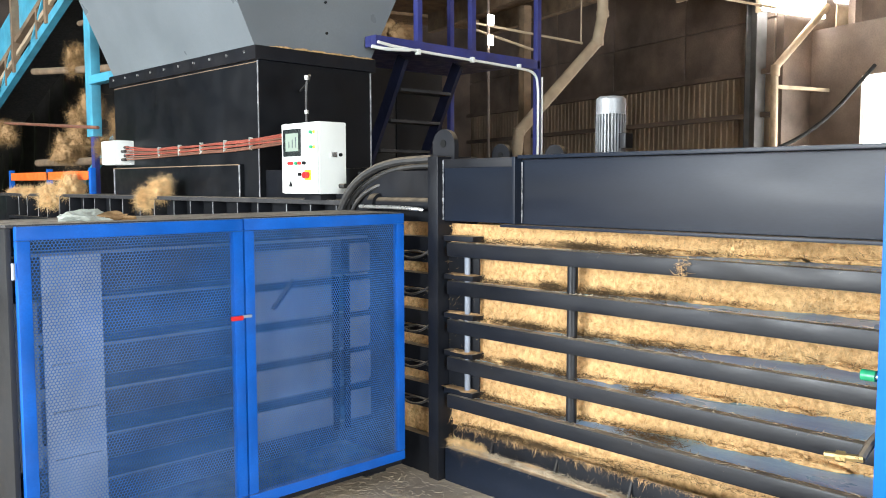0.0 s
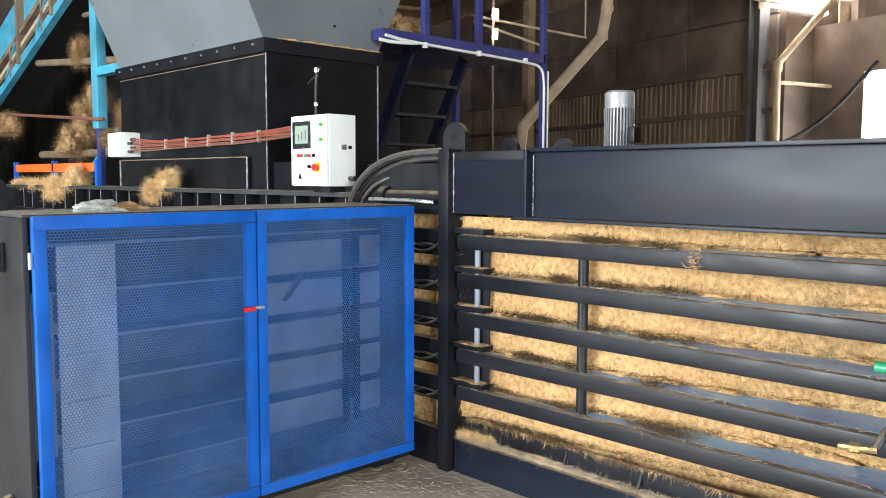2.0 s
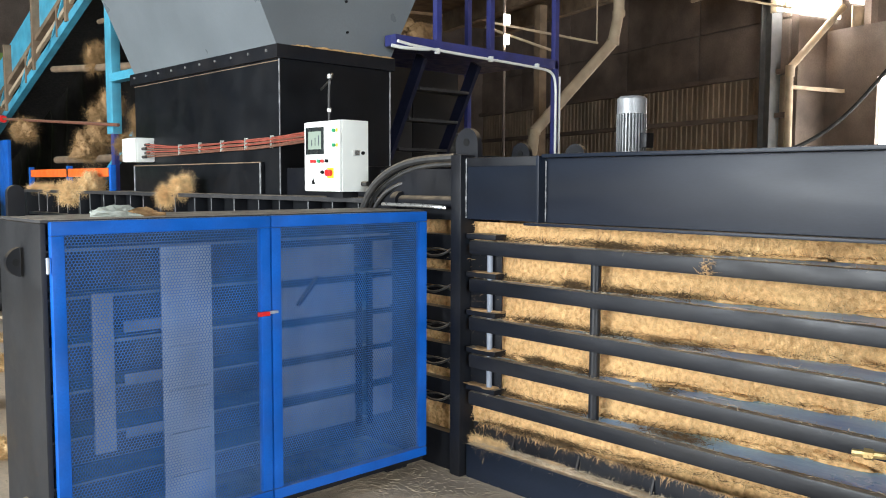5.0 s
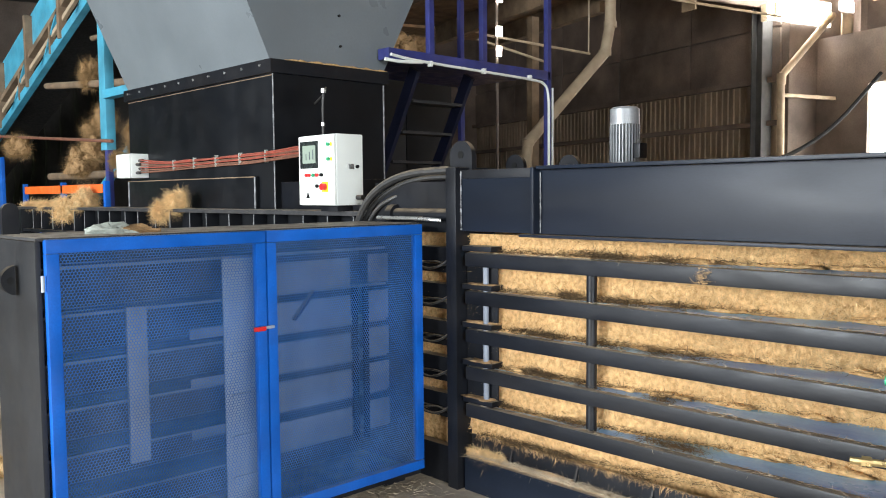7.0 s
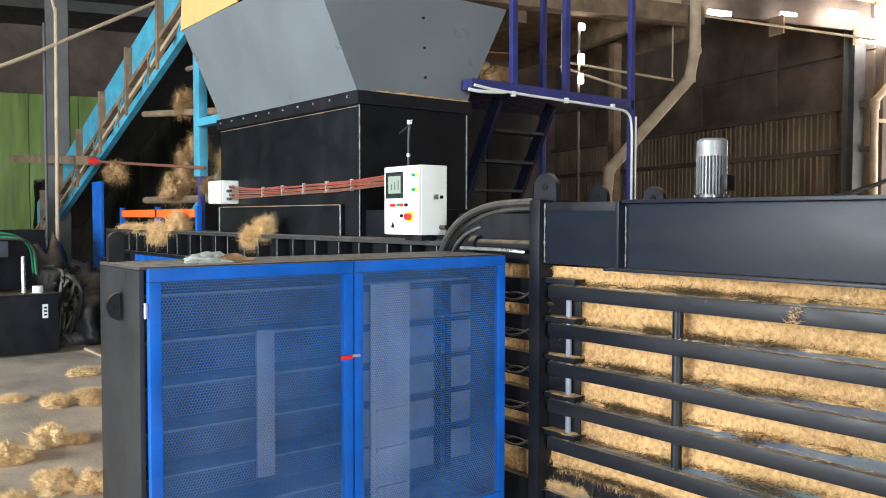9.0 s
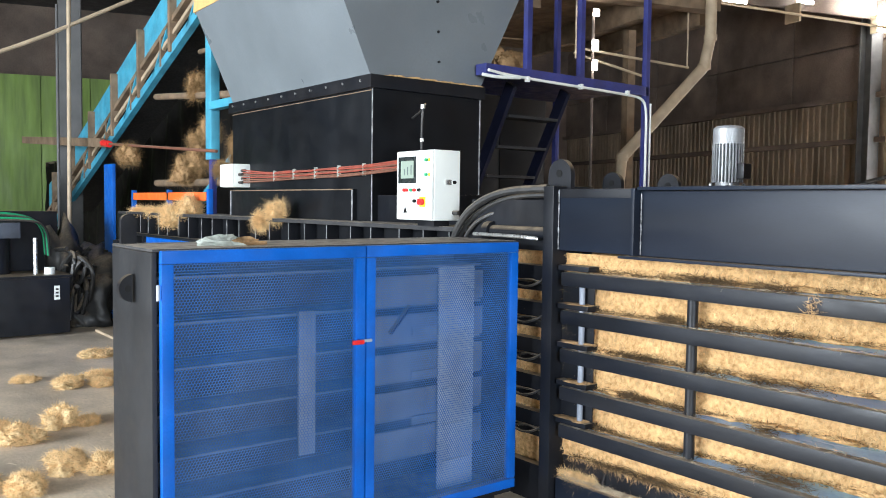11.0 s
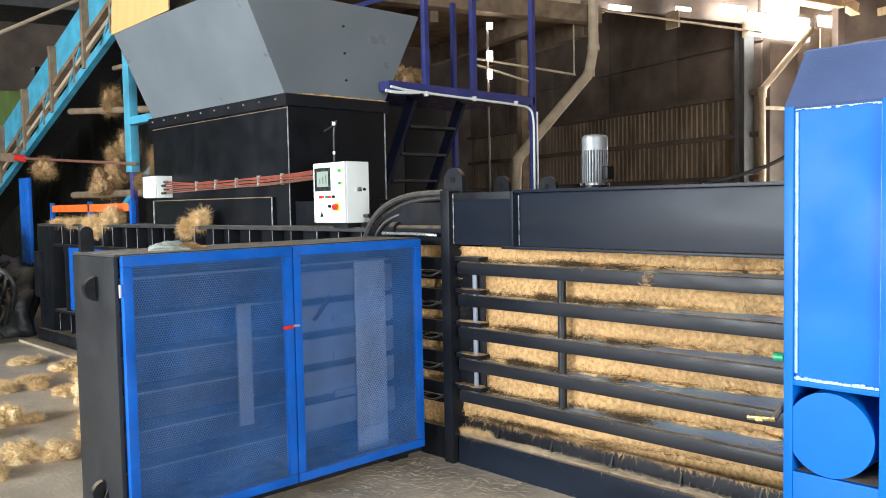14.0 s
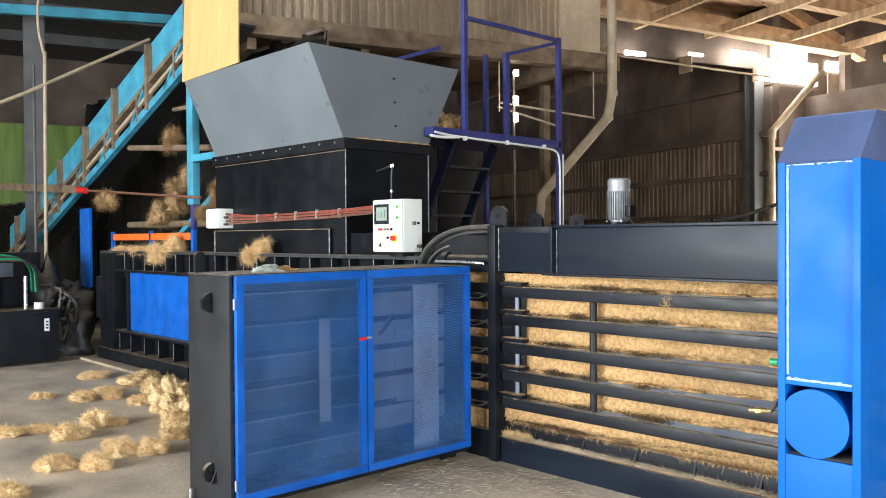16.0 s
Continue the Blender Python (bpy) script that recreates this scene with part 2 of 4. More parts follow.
def strands(bm, n, place, length, width, seed, flat=0.6):
    """n thin bent fibres; place(rng) gives a root and a rough outward direction."""
    rng = random.Random(seed)
    for _ in range(n):
        p, d = place(rng)
        p, d = Vector(p), Vector(d)
        w = Vector((rng.gauss(0, 1), rng.gauss(0, 1), rng.gauss(0, 1))).normalized()
        side = w.cross(d + w * 0.01).normalized() * width / 2
        ln = length * rng.uniform(0.4, 1.4)
        bend = Vector((rng.gauss(0, 1), rng.gauss(0, 1), rng.gauss(0, 1) - 0.4)) * 0.45
        a, b, c = p, p + (d * 0.5 + w * flat * 0.5) * ln, p + (d + w * flat + bend) * ln
        vs = [bm.verts.new(x) for x in (a - side, a + side, b + side, b - side, c)]
        bm.faces.new(vs[:4]), bm.faces.new((vs[3], vs[2], vs[4]))
    return bm


def lump(bm, c, rx, ry, rz, seed, rough=0.35, sub=3):
    """A ragged lump of fibre that sits on z = c[2]."""
    r = bmesh.ops.create_icosphere(bm, subdivisions=sub, radius=1)
    o = Vector((seed * 3.7, seed * 1.3, seed * 2.1))
    for v in r["verts"]:
        q = v.co.copy()
        k = 1 + rough * noise.noise(q * 1.3 + o) * 1.5 + rough * 0.7 * noise.noise(q * 3.6 + o) + rough * 0.45 * noise.noise(q * 8 + o)
        v.co = Vector((c[0] + q.x * rx * k, c[1] + q.y * ry * k, c[2] + max(-0.35, q.z * k) * rz + 0.35 * rz))
    return bm


def fibre_clump(name, c, rx, ry, rz, seed, label, mat=None, n=260, group="", category="fibre clump", ln=0.06):
    """A knot of fibre: one skin drawn over a dozen round lobes, with a dense fuzz."""
    t = thing(name, c, label, category, group)
    rng = random.Random(seed)
    lobes = [(Vector((0, 0, 0)), 0.55)]
    for k in range(13):
        u = Vector((rng.gauss(0, 1), rng.gauss(0, 1), rng.gauss(0.35, 0.7))).normalized() * rng.uniform(0.40, 0.72)
        lobes.append((u, rng.uniform(0.20, 0.40)))
    o = Vector((seed * 3.7, seed * 1.3, seed * 2.1))

    def skin(q):
        r = 0.0
        for u, size in lobes:
            d = q.dot(u)
            h = size * size - u.length_squared + d * d
            if h > 0:
                r = max(r, d + math.sqrt(h))
        p = q * (r + 0.16 * noise.noise(q * 3 + o) + 0.14 * noise.noise(q * 8 + o) + 0.08 * noise.noise(q * 17 + o))
        return Vector((c[0] + p.x * rx, c[1] + p.y * ry, c[2] + (max(-0.30, p.z) + 0.30) * rz * 0.8))
    bm = B()
    for v in bmesh.ops.create_icosphere(bm, subdivisions=5, radius=1)["verts"]:
        v.co = skin(v.co.normalized())
    part("mass", bm, mat or FLUFF, t, soft=True)

    def place(rng):
        u = Vector((rng.gauss(0, 1), rng.gauss(0, 1), rng.gauss(0.3, 0.8))).normalized()
        p = skin(u)
        u = (u + Vector((rng.gauss(0, 1), rng.gauss(0, 1), rng.gauss(0, 1))) * 0.8).normalized()
        return p.lerp(Vector((c[0], c[1], p.z)), rng.uniform(0, 0.12)), u
    part("fringe", strands(B(), n * 24, place, ln * 0.26, 0.0015, seed, 1.6), STRAND_PALE if mat is None else STRAND_BROWN, t)
    return t


# ---- the hall ----
def hall():
    bm = B()
    bmesh.ops.create_grid(bm, x_segments=60, y_segments=60, size=60)
    structure("floor", bm, CONCRETE, "dusty grey concrete floor strewn with fibre", "floor")

    def corrugated(hx, y0, y1, z0, z1, pitch=0.2, depth=0.035, along="y"):
        bm = B()
        prof, k = [], y0
        while k < y1:
            prof += [(k, 0), (k + pitch * 0.42, 0), (k + pitch * 0.52, depth), (k + pitch * 0.9, depth)]
            k += pitch
        rows = []
        for z in (z0, z1):
            rows.append([bm.verts.new((hx - d, y, z) if along == "y" else (y, hx - d, z)) for y, d in prof])
        for i in range(len(prof) - 1):
            bm.faces.new((rows[0][i], rows[0][i + 1], rows[1][i + 1], rows[1][i]))
        bmesh.ops.solidify(bm, geom=bm.faces[:], thickness=0.01)
        return bm

    east = structure("wall_east", bx(B(), 16.62, 14.4, 0, 16.8, 30, 7.7), SHEETING_DARK, "thick dark hall wall behind corrugated sheeting", "wall", HALL)
    structure("wall_cladding", corrugated(16.6, 14.6, 29.8, 0, 4.2), SHEETING, "tan brown corrugated steel wall sheeting", "wall", HALL)
    for i in range(5):
        part("panel", bx(B(), 16.52, 14.6 + i * 3.05, 4.3, 16.6, 17.6 + i * 3.05, 5.5 + 0.04 * (i % 2), 0.01), SHEETING_DARK, east, m=HALL)
        part("panel", bx(B(), 16.54, 14.6 + i * 3.05, 5.56, 16.6, 17.62 + i * 3.05, 7.6, 0.01), SHEETING_DARK, east, m=HALL)
    for z in (2.1, 3.2, 4.25):
        part("girt", bx(B(), 16.36, 14.5, z - 0.06, 16.55, 29.8, z + 0.06), SHEETING_DARK, east, "dark steel wall rail", m=HALL)
    structure("wall_north", bx(B(), -13, 29.8, 0, 16.8, 30.0, 7.7), SHEETING_DARK, "dark far end wall of the hall", "wall", HALL)
    green = structure("green_partition", bx(B(), -8.0, 24.06, 0, 0.25, 24.12, 4.75), LIME, "lime green clad partition wall", "wall", HALL)
    for i in range(7):
        part("cladding_board", bx(B(), -8.0 + i * 1.18, 24.0, 0.02, -6.84 + i * 1.18, 24.05, 4.74, 0.012), LIME, green, m=HALL)
    structure("wall_south_east", bx(B(), 22.0, -12, 0, 22.2, 30, 7.7), SHEETING_DARK, "dark brown side wall of the hall", "wall", HALL)
    bm = B()
    bx(bm, 17.6, 13.0, 0, 17.75, 14.4, 5.25), bx(bm, 17.6, -12, 0, 17.75, 9.6, 5.25)
    bx(bm, 17.6, 9.6, 4.02, 17.75, 13.0, 5.25), bx(bm, 17.6, 9.6, 0, 17.75, 13.0, 1.5)
    structure("wall_inner", bm, SHEETING_DARK, "brown inner wall with a bright window opening", "wall", HALL)
    structure("wall_return", bx(B(), 16.8, 14.4, 0, 22.0, 14.55, 7.7), SHEETING_DARK, "dark wall return beside the column", "wall", HALL)
    # walls behind the camera, each with a wide gateway
    bm = B()
    bx(bm, -13.2, -12.2, 0, -13, -2.6, 7.7), bx(bm, -13.2, 5.6, 0, -13, 30, 7.7), bx(bm, -13.2, -2.6, 5.3, -13, 5.6, 7.7)
    structure("wall_west", bm, SHEETING_DARK, "hall wall with a wide open gateway", "wall", HALL)
    bm = B()
    bx(bm, -13, -12.2, 0, -4.1, -12, 7.7), bx(bm, 2.1, -12.2, 0, 22.2, -12, 7.7), bx(bm, -4.1, -12.2, 5.1, 2.1, -12, 7.7)
    structure("wall_south", bm, SHEETING_DARK, "hall wall with an open gateway", "wall", HALL)
    bm = B()
    bx(bm, 7.0, -12.2, 7.7, 22.2, 30, 7.85)
    for i in range(24):
        bx(bm, 7.0, -11.4 + i * 1.7, 7.55, 22, -11.28 + i * 1.7, 7.7)
    structure("ceiling", bm, ROOFWOOD, "brown boarded roof on dusty purlins", "ceiling", HALL)
    bm = B()
    bx(bm, -13.2, -12.2, 7.7, 7.0, 30, 7.85)
    for i in range(12):
        bx(bm, -13, -11.4 + i * 3.4, 7.4, 7.0, -11.2 + i * 3.4, 7.7)
    structure("ceiling_steel", bm, COLUMN, "dark grey steel deck roof on purlins", "ceiling", HALL)
    for k, (p, q, w, h) in enumerate((((7.5, 14.15, 7.02), (18.6, 14.15, 6.62), 0.22, 0.36), ((7.5, 13.7, 6.60), (18.4, 13.7, 6.44), 0.14, 0.14),
                                      ((15.7, 14.0, 7.62), (19.3, 14.0, 6.45), 0.18, 0.26), ((7.5, 12.4, 7.2), (22, 12.4, 6.95), 0.2, 0.3))):
        bm = beam(B(), p, q, w, h)
        beam(bm, (p[0], p[1], p[2] - h / 2 - 0.02), (q[0], q[1], q[2] - h / 2 - 0.02), w * 1.5, 0.035)
        structure("roof_beam_%d" % (k + 1), bm, ROOFWOOD, "dusty brown roof beam", "beam", HALL)
    structure("eaves_wall", bx(B(), 7.5, 14.72, 5.95, 17.7, 14.8, 7.0), SHEETING_DARK, "dark boarded strip under the eaves", "wall", HALL)
    structure("roof_post", bx(B(), 18.5, 13.9, 4.6, 18.75, 14.1, 7.0, 0.01), SHEETING_DARK, "brown timber roof post", "post", HALL)
    structure("eaves_panel", bx(B(), 18.2, 14.18, 4.75, 18.9, 14.22, 5.9, 0.01), DUCT, "pale dusty translucent panel beside the post", "panel", HALL)
    for k in range(6):
        structure("rafter_%d" % (k + 1), beam(B(), (9.5 + k * 2.2, 14.2, 6.5), (10.3 + k * 2.2, -4.0, 7.5), 0.12, 0.2), ROOFWOOD, "brown wooden rafter", "rafter", HALL)
    for k, (x, y) in enumerate(((16.35, 15.0), (-0.92, 15.2), (4.0, 22.0))):
        bm = B()
        for d in (-0.16, 0.16):
            bx(bm, x - 0.17, y + d - 0.015, 0, x + 0.17, y + d + 0.015, 6.8)
        bx(bm, x - 0.012, y - 0.16, 0, x + 0.012, y + 0.16, 6.8)
        structure("column_%d" % (k + 1), bm, COLUMN, "grey steel I-section hall column", "column", HALL)
    structure("crane_beam", beam(B(), (-3.0, 14.0, 4.75), (7.0, 14.0, 5.85), 0.14, 0.16), TEAL, "light blue painted beam under the roof", "beam")
    # daylight gaps under the eaves
    for k, (x0, x1, z0, z1) in enumerate(((11.55, 12.15, 5.84, 5.95), (13.5, 13.95, 6.0, 6.08), (14.9, 15.75, 6.08, 6.27), (15.85, 18.0, 5.58, 6.16), (18.35, 19.1, 6.02, 6.28), (16.3, 17.6, 6.22, 6.5))):
        structure("window_%d" % (k + 1), bx(B(), x0, 14.355, z0, x1, 14.395, z1, 0.02), DAYLIGHT, "bright daylight window under the eaves", "window", HALL)
    structure("window_7", bx(B(), 17.70, 9.62, 1.52, 17.74, 12.98, 4.0, 0.01), DAYLIGHT_SOFT, "bright daylit opening in the side wall", "window", HALL)
    # gallery with sheeted parapet
    gal = structure("gallery", bx(B(), 1.0, 9.5, 4.25, 7.55, 9.75, 4.5, 0.01), STEEL_BROWN, "dusty brown gallery edge beam", "gallery", HALL)
    part("parapet", corrugated(9.64, 1.0, 6.45, 4.5, 6.9, 0.13, 0.03, "x"), SHEETING, gal, "brown corrugated parapet", m=HALL)
    part("parapet_panel", bx(B(), 6.45, 9.56, 4.5, 7.2, 9.62, 6.9), SHEETING, gal, m=HALL)
    part("gallery_floor", bx(B(), 1.0, 9.75, 4.4, 7.55, 13.0, 4.48), STEEL_BROWN, gal, m=HALL)
    for x in (1.6, 3.2, 4.8, 6.4, 7.4):
        part("joist", bx(B(), x, 9.75, 4.1, x + 0.12, 13.0, 4.4), STEEL_BROWN, gal, m=HALL)
    part("gallery_post", bx(B(), 6.68, 10.4, 0, 6.80, 10.55, 4.1), STEEL_BROWN, gal, m=HALL)


def ducts():
    d = thing("extraction_duct", (10.2, 7.8, 0), "dusty tan round extraction duct with elbows", "duct")
    pts = ((7.31, 9.4, 7.0), (7.31, 9.4, 3.85), (7.22, 9.4, 3.46), (5.96, 9.4, 2.2), (5.93, 9.4, 1.9), (5.93, 9.4, 0.0))
    for a, b in zip(pts, pts[1:]):
        part("duct_length", rod(B(), a, b, 0.075, 16), DUCT, d, m=HALL)
    for p in pts[1:4]:
        part("collar", rod(B(), (p[0], p[1], p[2] - 0.04), (p[0], p[1], p[2] + 0.04), 0.088, 16), DUCT, d, m=HALL)
    e = thing("down_pipe", (16, 8.5, 0), "pale dusty pipe bent under the eaves", "pipe")
    for a, b in (((17.5, 13.9, 5.75), (15.78, 13.9, 4.18)), ((15.78, 13.9, 4.18), (15.84, 13.9, 0))):
        part("pipe_length", rod(B(), a, b, 0.085, 14), DUCT, e, m=HALL)
    part("pipe_elbow", rod(B(), (15.79, 13.9, 4.0), (15.80, 13.9, 4.25), 0.105, 14), DUCT, e, m=HALL)
    part("pipe_bracket", bx(B(), 15.8, 13.85, 3.72, 17.6, 13.95, 3.80), DUCT, e, m=HALL)
    c = thing("sagging_cable", (16, 8.0, 1.6), "thick black cable sagging beside the wall", "cable")
    part("cable", pipe(B(), [(13.3, 13.4, 1.92), (14.4, 13.35, 2.08), (15.6, 13.2, 2.42), (16.6, 13.0, 3.05), (17.5, 12.6, 4.2)], 0.045), INK, c, m=HALL)
    w = thing("strip_lamp", (8.2, 7.7, 3.3), "bright upright strip lamp behind the platform", "lamp")
    part("tube", bx(B(), 5.62, 9.6, 3.60, 5.70, 9.64, 3.73, 0.01), DAYLIGHT, w, m=HALL)
    part("tube", bx(B(), 5.625, 9.6, 3.34, 5.69, 9.64, 3.47, 0.01), DAYLIGHT, w, m=HALL)
    part("tube", bx(B(), 5.625, 9.6, 4.04, 5.705, 9.64, 4.13, 0.01), DAYLIGHT, w, m=HALL)
    part("lamp_rail", rod(B(), (5.66, 9.68, 0), (5.66, 9.68, 4.1), 0.02), SHEETING_DARK, w, m=HALL)
    h = thing("wall_pipe", (9.2, 7.4, 3.5), "thin pale dusty pipe under the gallery", "pipe")
    part("pipe_length", rod(B(), (5.5, 9.85, 3.66), (7.3, 9.85, 3.52), 0.018), DUCT, h, m=HALL)
    part("pipe_length", rod(B(), (5.5, 9.9, 3.60), (6.6, 9.9, 3.36), 0.018), DUCT, h, m=HALL)
    for x in (5.5, 7.28):
        part("hanger", rod(B(), (x, 9.85, 3.52), (x, 9.85, 4.4), 0.012), DUCT, h, m=HALL)
    n = thing("eaves_conduit", (13, 10, 5.7), "thin pale conduit along the eaves", "conduit")
    part("conduit", rod(B(), (10.4, 14.28, 5.80), (16.2, 14.28, 5.66), 0.03), DUCT, n, m=HALL)
    for x in (11.0, 13.5, 16.0):
        part("conduit_clip", bx(B(), x, 14.3, 5.6, x + 0.05, 14.72, 6.0), DUCT, n, m=HALL)
    t = thing("dark_tarpaulin", (4.9, 10, 0), "dark dusty tarpaulin hung behind the conveyor", "tarpaulin")
    bm = B()
    bmesh.ops.create_grid(bm, x_segments=60, y_segments=30, size=1)
    for v in bm.verts:
        y, z = 8.0 + (v.co.x + 1) * 4.2, (v.co.y + 1) * 2.15
        v.co = Vector((5.0 + 0.05 * math.sin(y * 9 + z) + 0.06 * noise.noise((y * 2, z * 2, 0)), y, z))
    bmesh.ops.solidify(bm, geom=bm.faces[:], thickness=0.01)
    part("sheet", bm, TARP, t, soft=True)
    part("pole", rod(B(), (5.0, 8.0, 4.3), (5.0, 16.4, 4.3), 0.03), SHEETING_DARK, t)
    part("stand", rod(B(), (5.08, 8.05, 0), (5.08, 8.05, 4.3), 0.03), SHEETING_DARK, t)
    part("stand", rod(B(), (5.08, 16.3, 0), (5.08, 16.3, 4.3), 0.03), SHEETING_DARK, t)
    u = thing("dark_tarpaulin", (5.05, 19.8, 0), "low dark tarpaulin hung beyond the conveyor foot", "tarpaulin")
    bm = B()
    bmesh.ops.create_grid(bm, x_segments=50, y_segments=16, size=1)
    for v in bm.verts:
        y, z = 16.45 + (v.co.x + 1) * 3.4, (v.co.y + 1) * 1.24
        v.co = Vector((5.05 + 0.05 * math.sin(y * 8 + z) + 0.06 * noise.noise((y * 2, z * 2, 3)), y, z))
    bmesh.ops.solidify(bm, geom=bm.faces[:], thickness=0.01)
    part("sheet", bm, TARP, u, soft=True)
    part("pole", rod(B(), (5.05, 16.45, 2.48), (5.05, 23.25, 2.48), 0.03), SHEETING_DARK, u)
    part("stand", rod(B(), (5.13, 16.6, 0), (5.13, 16.6, 2.48), 0.03), SHEETING_DARK, u)
    part("stand", rod(B(), (5.13, 23.2, 0), (5.13, 23.2, 2.48), 0.03), SHEETING_DARK, u)
    # added black box, no real part: gives the dark seen under the platform
    k = thing("dark_backing_box", (6.35, 7.9, 0), "tall black box added to darken the view under the platform", "enclosure")
    part("housing", bx(B(), 5.6, 7.3, 0, 7.1, 8.6, 2.9, 0.01), BLACK_FLAT, k)
    part("front_door", bx(B(), 5.65, 7.285, 0.1, 6.34, 7.3, 2.84, 0.004), BLACK_FLAT, k)
    part("front_door", bx(B(), 6.36, 7.285, 0.1, 7.05, 7.3, 2.84, 0.004), BLACK_FLAT, k)


hall()
ducts()


# ---- the baler: strapping channel with bars ----
XF = 2.98          # front of the bars
BAR_TOPS = (1.238, 1.044, 0.848, 0.655, 0.461)


def bead(parent, name, x, y, z0, z1):
    """An uneven upright weld bead."""
    bm, rng, z = B(), random.Random(int(y * 1000)), z0
    while z < z1:
        r = rng.uniform(0.002, 0.0055)
        rod(bm, (x, y, z), (x + rng.uniform(-0.001, 0.001), y + rng.uniform(-0.0015, 0.0015), z + 0.011), r, 6, r * 0.8)
        z += 0.010
    return part(name, bm, WELD, parent, soft=True)


def strap_channel():
    t = thing("baler_channel", (3.6, 1.9, 0), "black steel baling channel with horizontal bars over a fibre bale", "baler")
    part("top_beam", bx(B(), 2.995, 0.3, 1.345, 3.03, 3.05, 1.643, 0.004), BEAM, t)
    part("top_flange", bx(B(), 2.945, 0.3, 1.645, 4.65, 2.52, 1.661, 0.003), BEAM, t)
    part("bottom_flange", bx(B(), 2.938, 0.3, 1.330, 3.2, 2.62, 1.343, 0.003), BEAM, t)
    part("deck", bx(B(), 2.99, 2.54, 1.61, 4.65, 3.14, 1.655, 0.004), BLACK, t)
    part("stiffener", bx(B(), 2.945, 2.535, 1.345, 2.995, 2.555, 1.655, 0.003), BEAM, t)
    bead(t, "beam_weld", 2.99, 2.530, 1.35, 1.63)
    part("end_post", bx(B(), 2.955, 3.055, 0, 3.25, 3.128, 1.67, 0.005), BLACK, t)
    bead(t, "post_weld", 2.99, 3.051, 1.35, 1.65)
    for i, z in enumerate(BAR_TOPS):
        part("bar", bx(B(), XF, 0.3, z - 0.071, 3.028, 3.02, z, 0.013), BAR, t)
        part("ledge", bx(B(), 3.028, 0.3, z - 0.026, 3.45, 3.04, z - 0.005), LEDGE, t, "scuffed steel ledge with a bluish sheen in its colour")
        part("clamp", bx(B(), 2.975, 2.83, z + 0.008, 3.14, 3.035, z + 0.035, 0.006), BLACK, t)
        part("side_bar", bx(B(), 3.0, 3.128, z - 0.060, 3.15, 3.72, z + 0.020, 0.010), BLACK, t)
        part("side_strap", bx(B(), 3.02, 3.128, z - 0.118, 3.15, 3.72, z - 0.074, 0.008), BLACK, t)
        part("strap_loop", pipe(B(), [(3.0, 3.13, z - 0.03), (2.975, 3.20, z - 0.085 + 0.01 * (i % 2)), (2.97, 3.30, z - 0.10), (2.98, 3.42, z - 0.06), (3.0, 3.5, z - 0.03)], 0.007, 6), RUBBER, t)
        part("strap_loop", pipe(B(), [(3.01, 3.13, z - 0.10), (2.985, 3.22, z - 0.05), (2.98, 3.34, z - 0.066 - 0.01 * (i % 3)), (3.0, 3.5, z - 0.11)], 0.005, 6), RUBBER, t)
    part("spacer_rod", rod(B(), (3.006, 2.895, 0.46), (3.006, 2.895, 1.232), 0.015), PLATE_BAR, t, "bare steel rod")
    for z in BAR_TOPS[1:]:
        part("blanking_plate", bx(B(), 3.028, 2.835, z + 0.002, 3.036, 3.05, z + 0.12, 0.002), BLACK, t)
        part("dust_cake", lump(B(), (3.05, 2.93, z + 0.034), 0.075, 0.10, 0.006, int(z * 100), 0.5), FIBRE_DUSTY_SHADED, t, "fibre dust caked on the clamp", soft=True)
    part("spacer_rod", rod(B(), (3.035, 2.27, 0.40), (3.035, 2.27, 1.235), 0.024), BAR, t)
    bm = B()
    bx(bm, 2.99, 0.3, 0, 3.03, 3.04, 0.175, 0.004)
    part("base_beam", bm, BEAM, t)
    part("base_ledge", bx(B(), 3.03, 0.3, 0.15, 3.16, 3.04, 0.172), BLACK, t, "dusty base ledge")
    part("kick_plate", bx(B(), 3.045, 0.3, 0.172, 3.056, 3.04, 0.285, 0.003), BLACK, t)
    for y in (2.75, 2.35, 1.95, 1.55, 1.15):
        part("base_rib", slab(B(), [(3.012, y, 0.175), (3.046, y, 0.175), (3.046, y, 0.265)], (0, 0.010, 0)), BLACK, t)
    part("rear_wall", bx(B(), 4.5, 0.3, 0, 4.65, 3.72, 1.6), BLACK, t)
    part("side_beam", bx(B(), 3.0, 3.128, 1.335, 3.05, 3.75, 1.6), BLACK, t)
    part("side_base", bx(B(), 2.995, 3.128, 0, 3.05, 3.75, 0.20), BLACK, t)
    for x, y, h in ((3.05, 3.11, 0.015), (4.2, 3.75, 0.0), (4.2, 3.30, -0.02)):
        bm = B()
        pts = [(x, y - 0.08, 1.64), (x, y + 0.08, 1.64)] + [(x, y + 0.08 * math.cos(a), 1.715 + h + 0.08 * math.sin(a)) for a in (math.pi * k / 12 for k in range(13))]
        slab(bm, pts, (0.03, 0, 0))
        lug = part("lifting_lug", bm, BLACK, t)
        part("eye", rod(B(), (x - 0.004, y, 1.722 + h), (x + 0.034, y, 1.722 + h), 0.020), INK, lug)
    return t


def bale_front(y):
    return 3.06 + 0.135 * max(0, 2.55 - y)


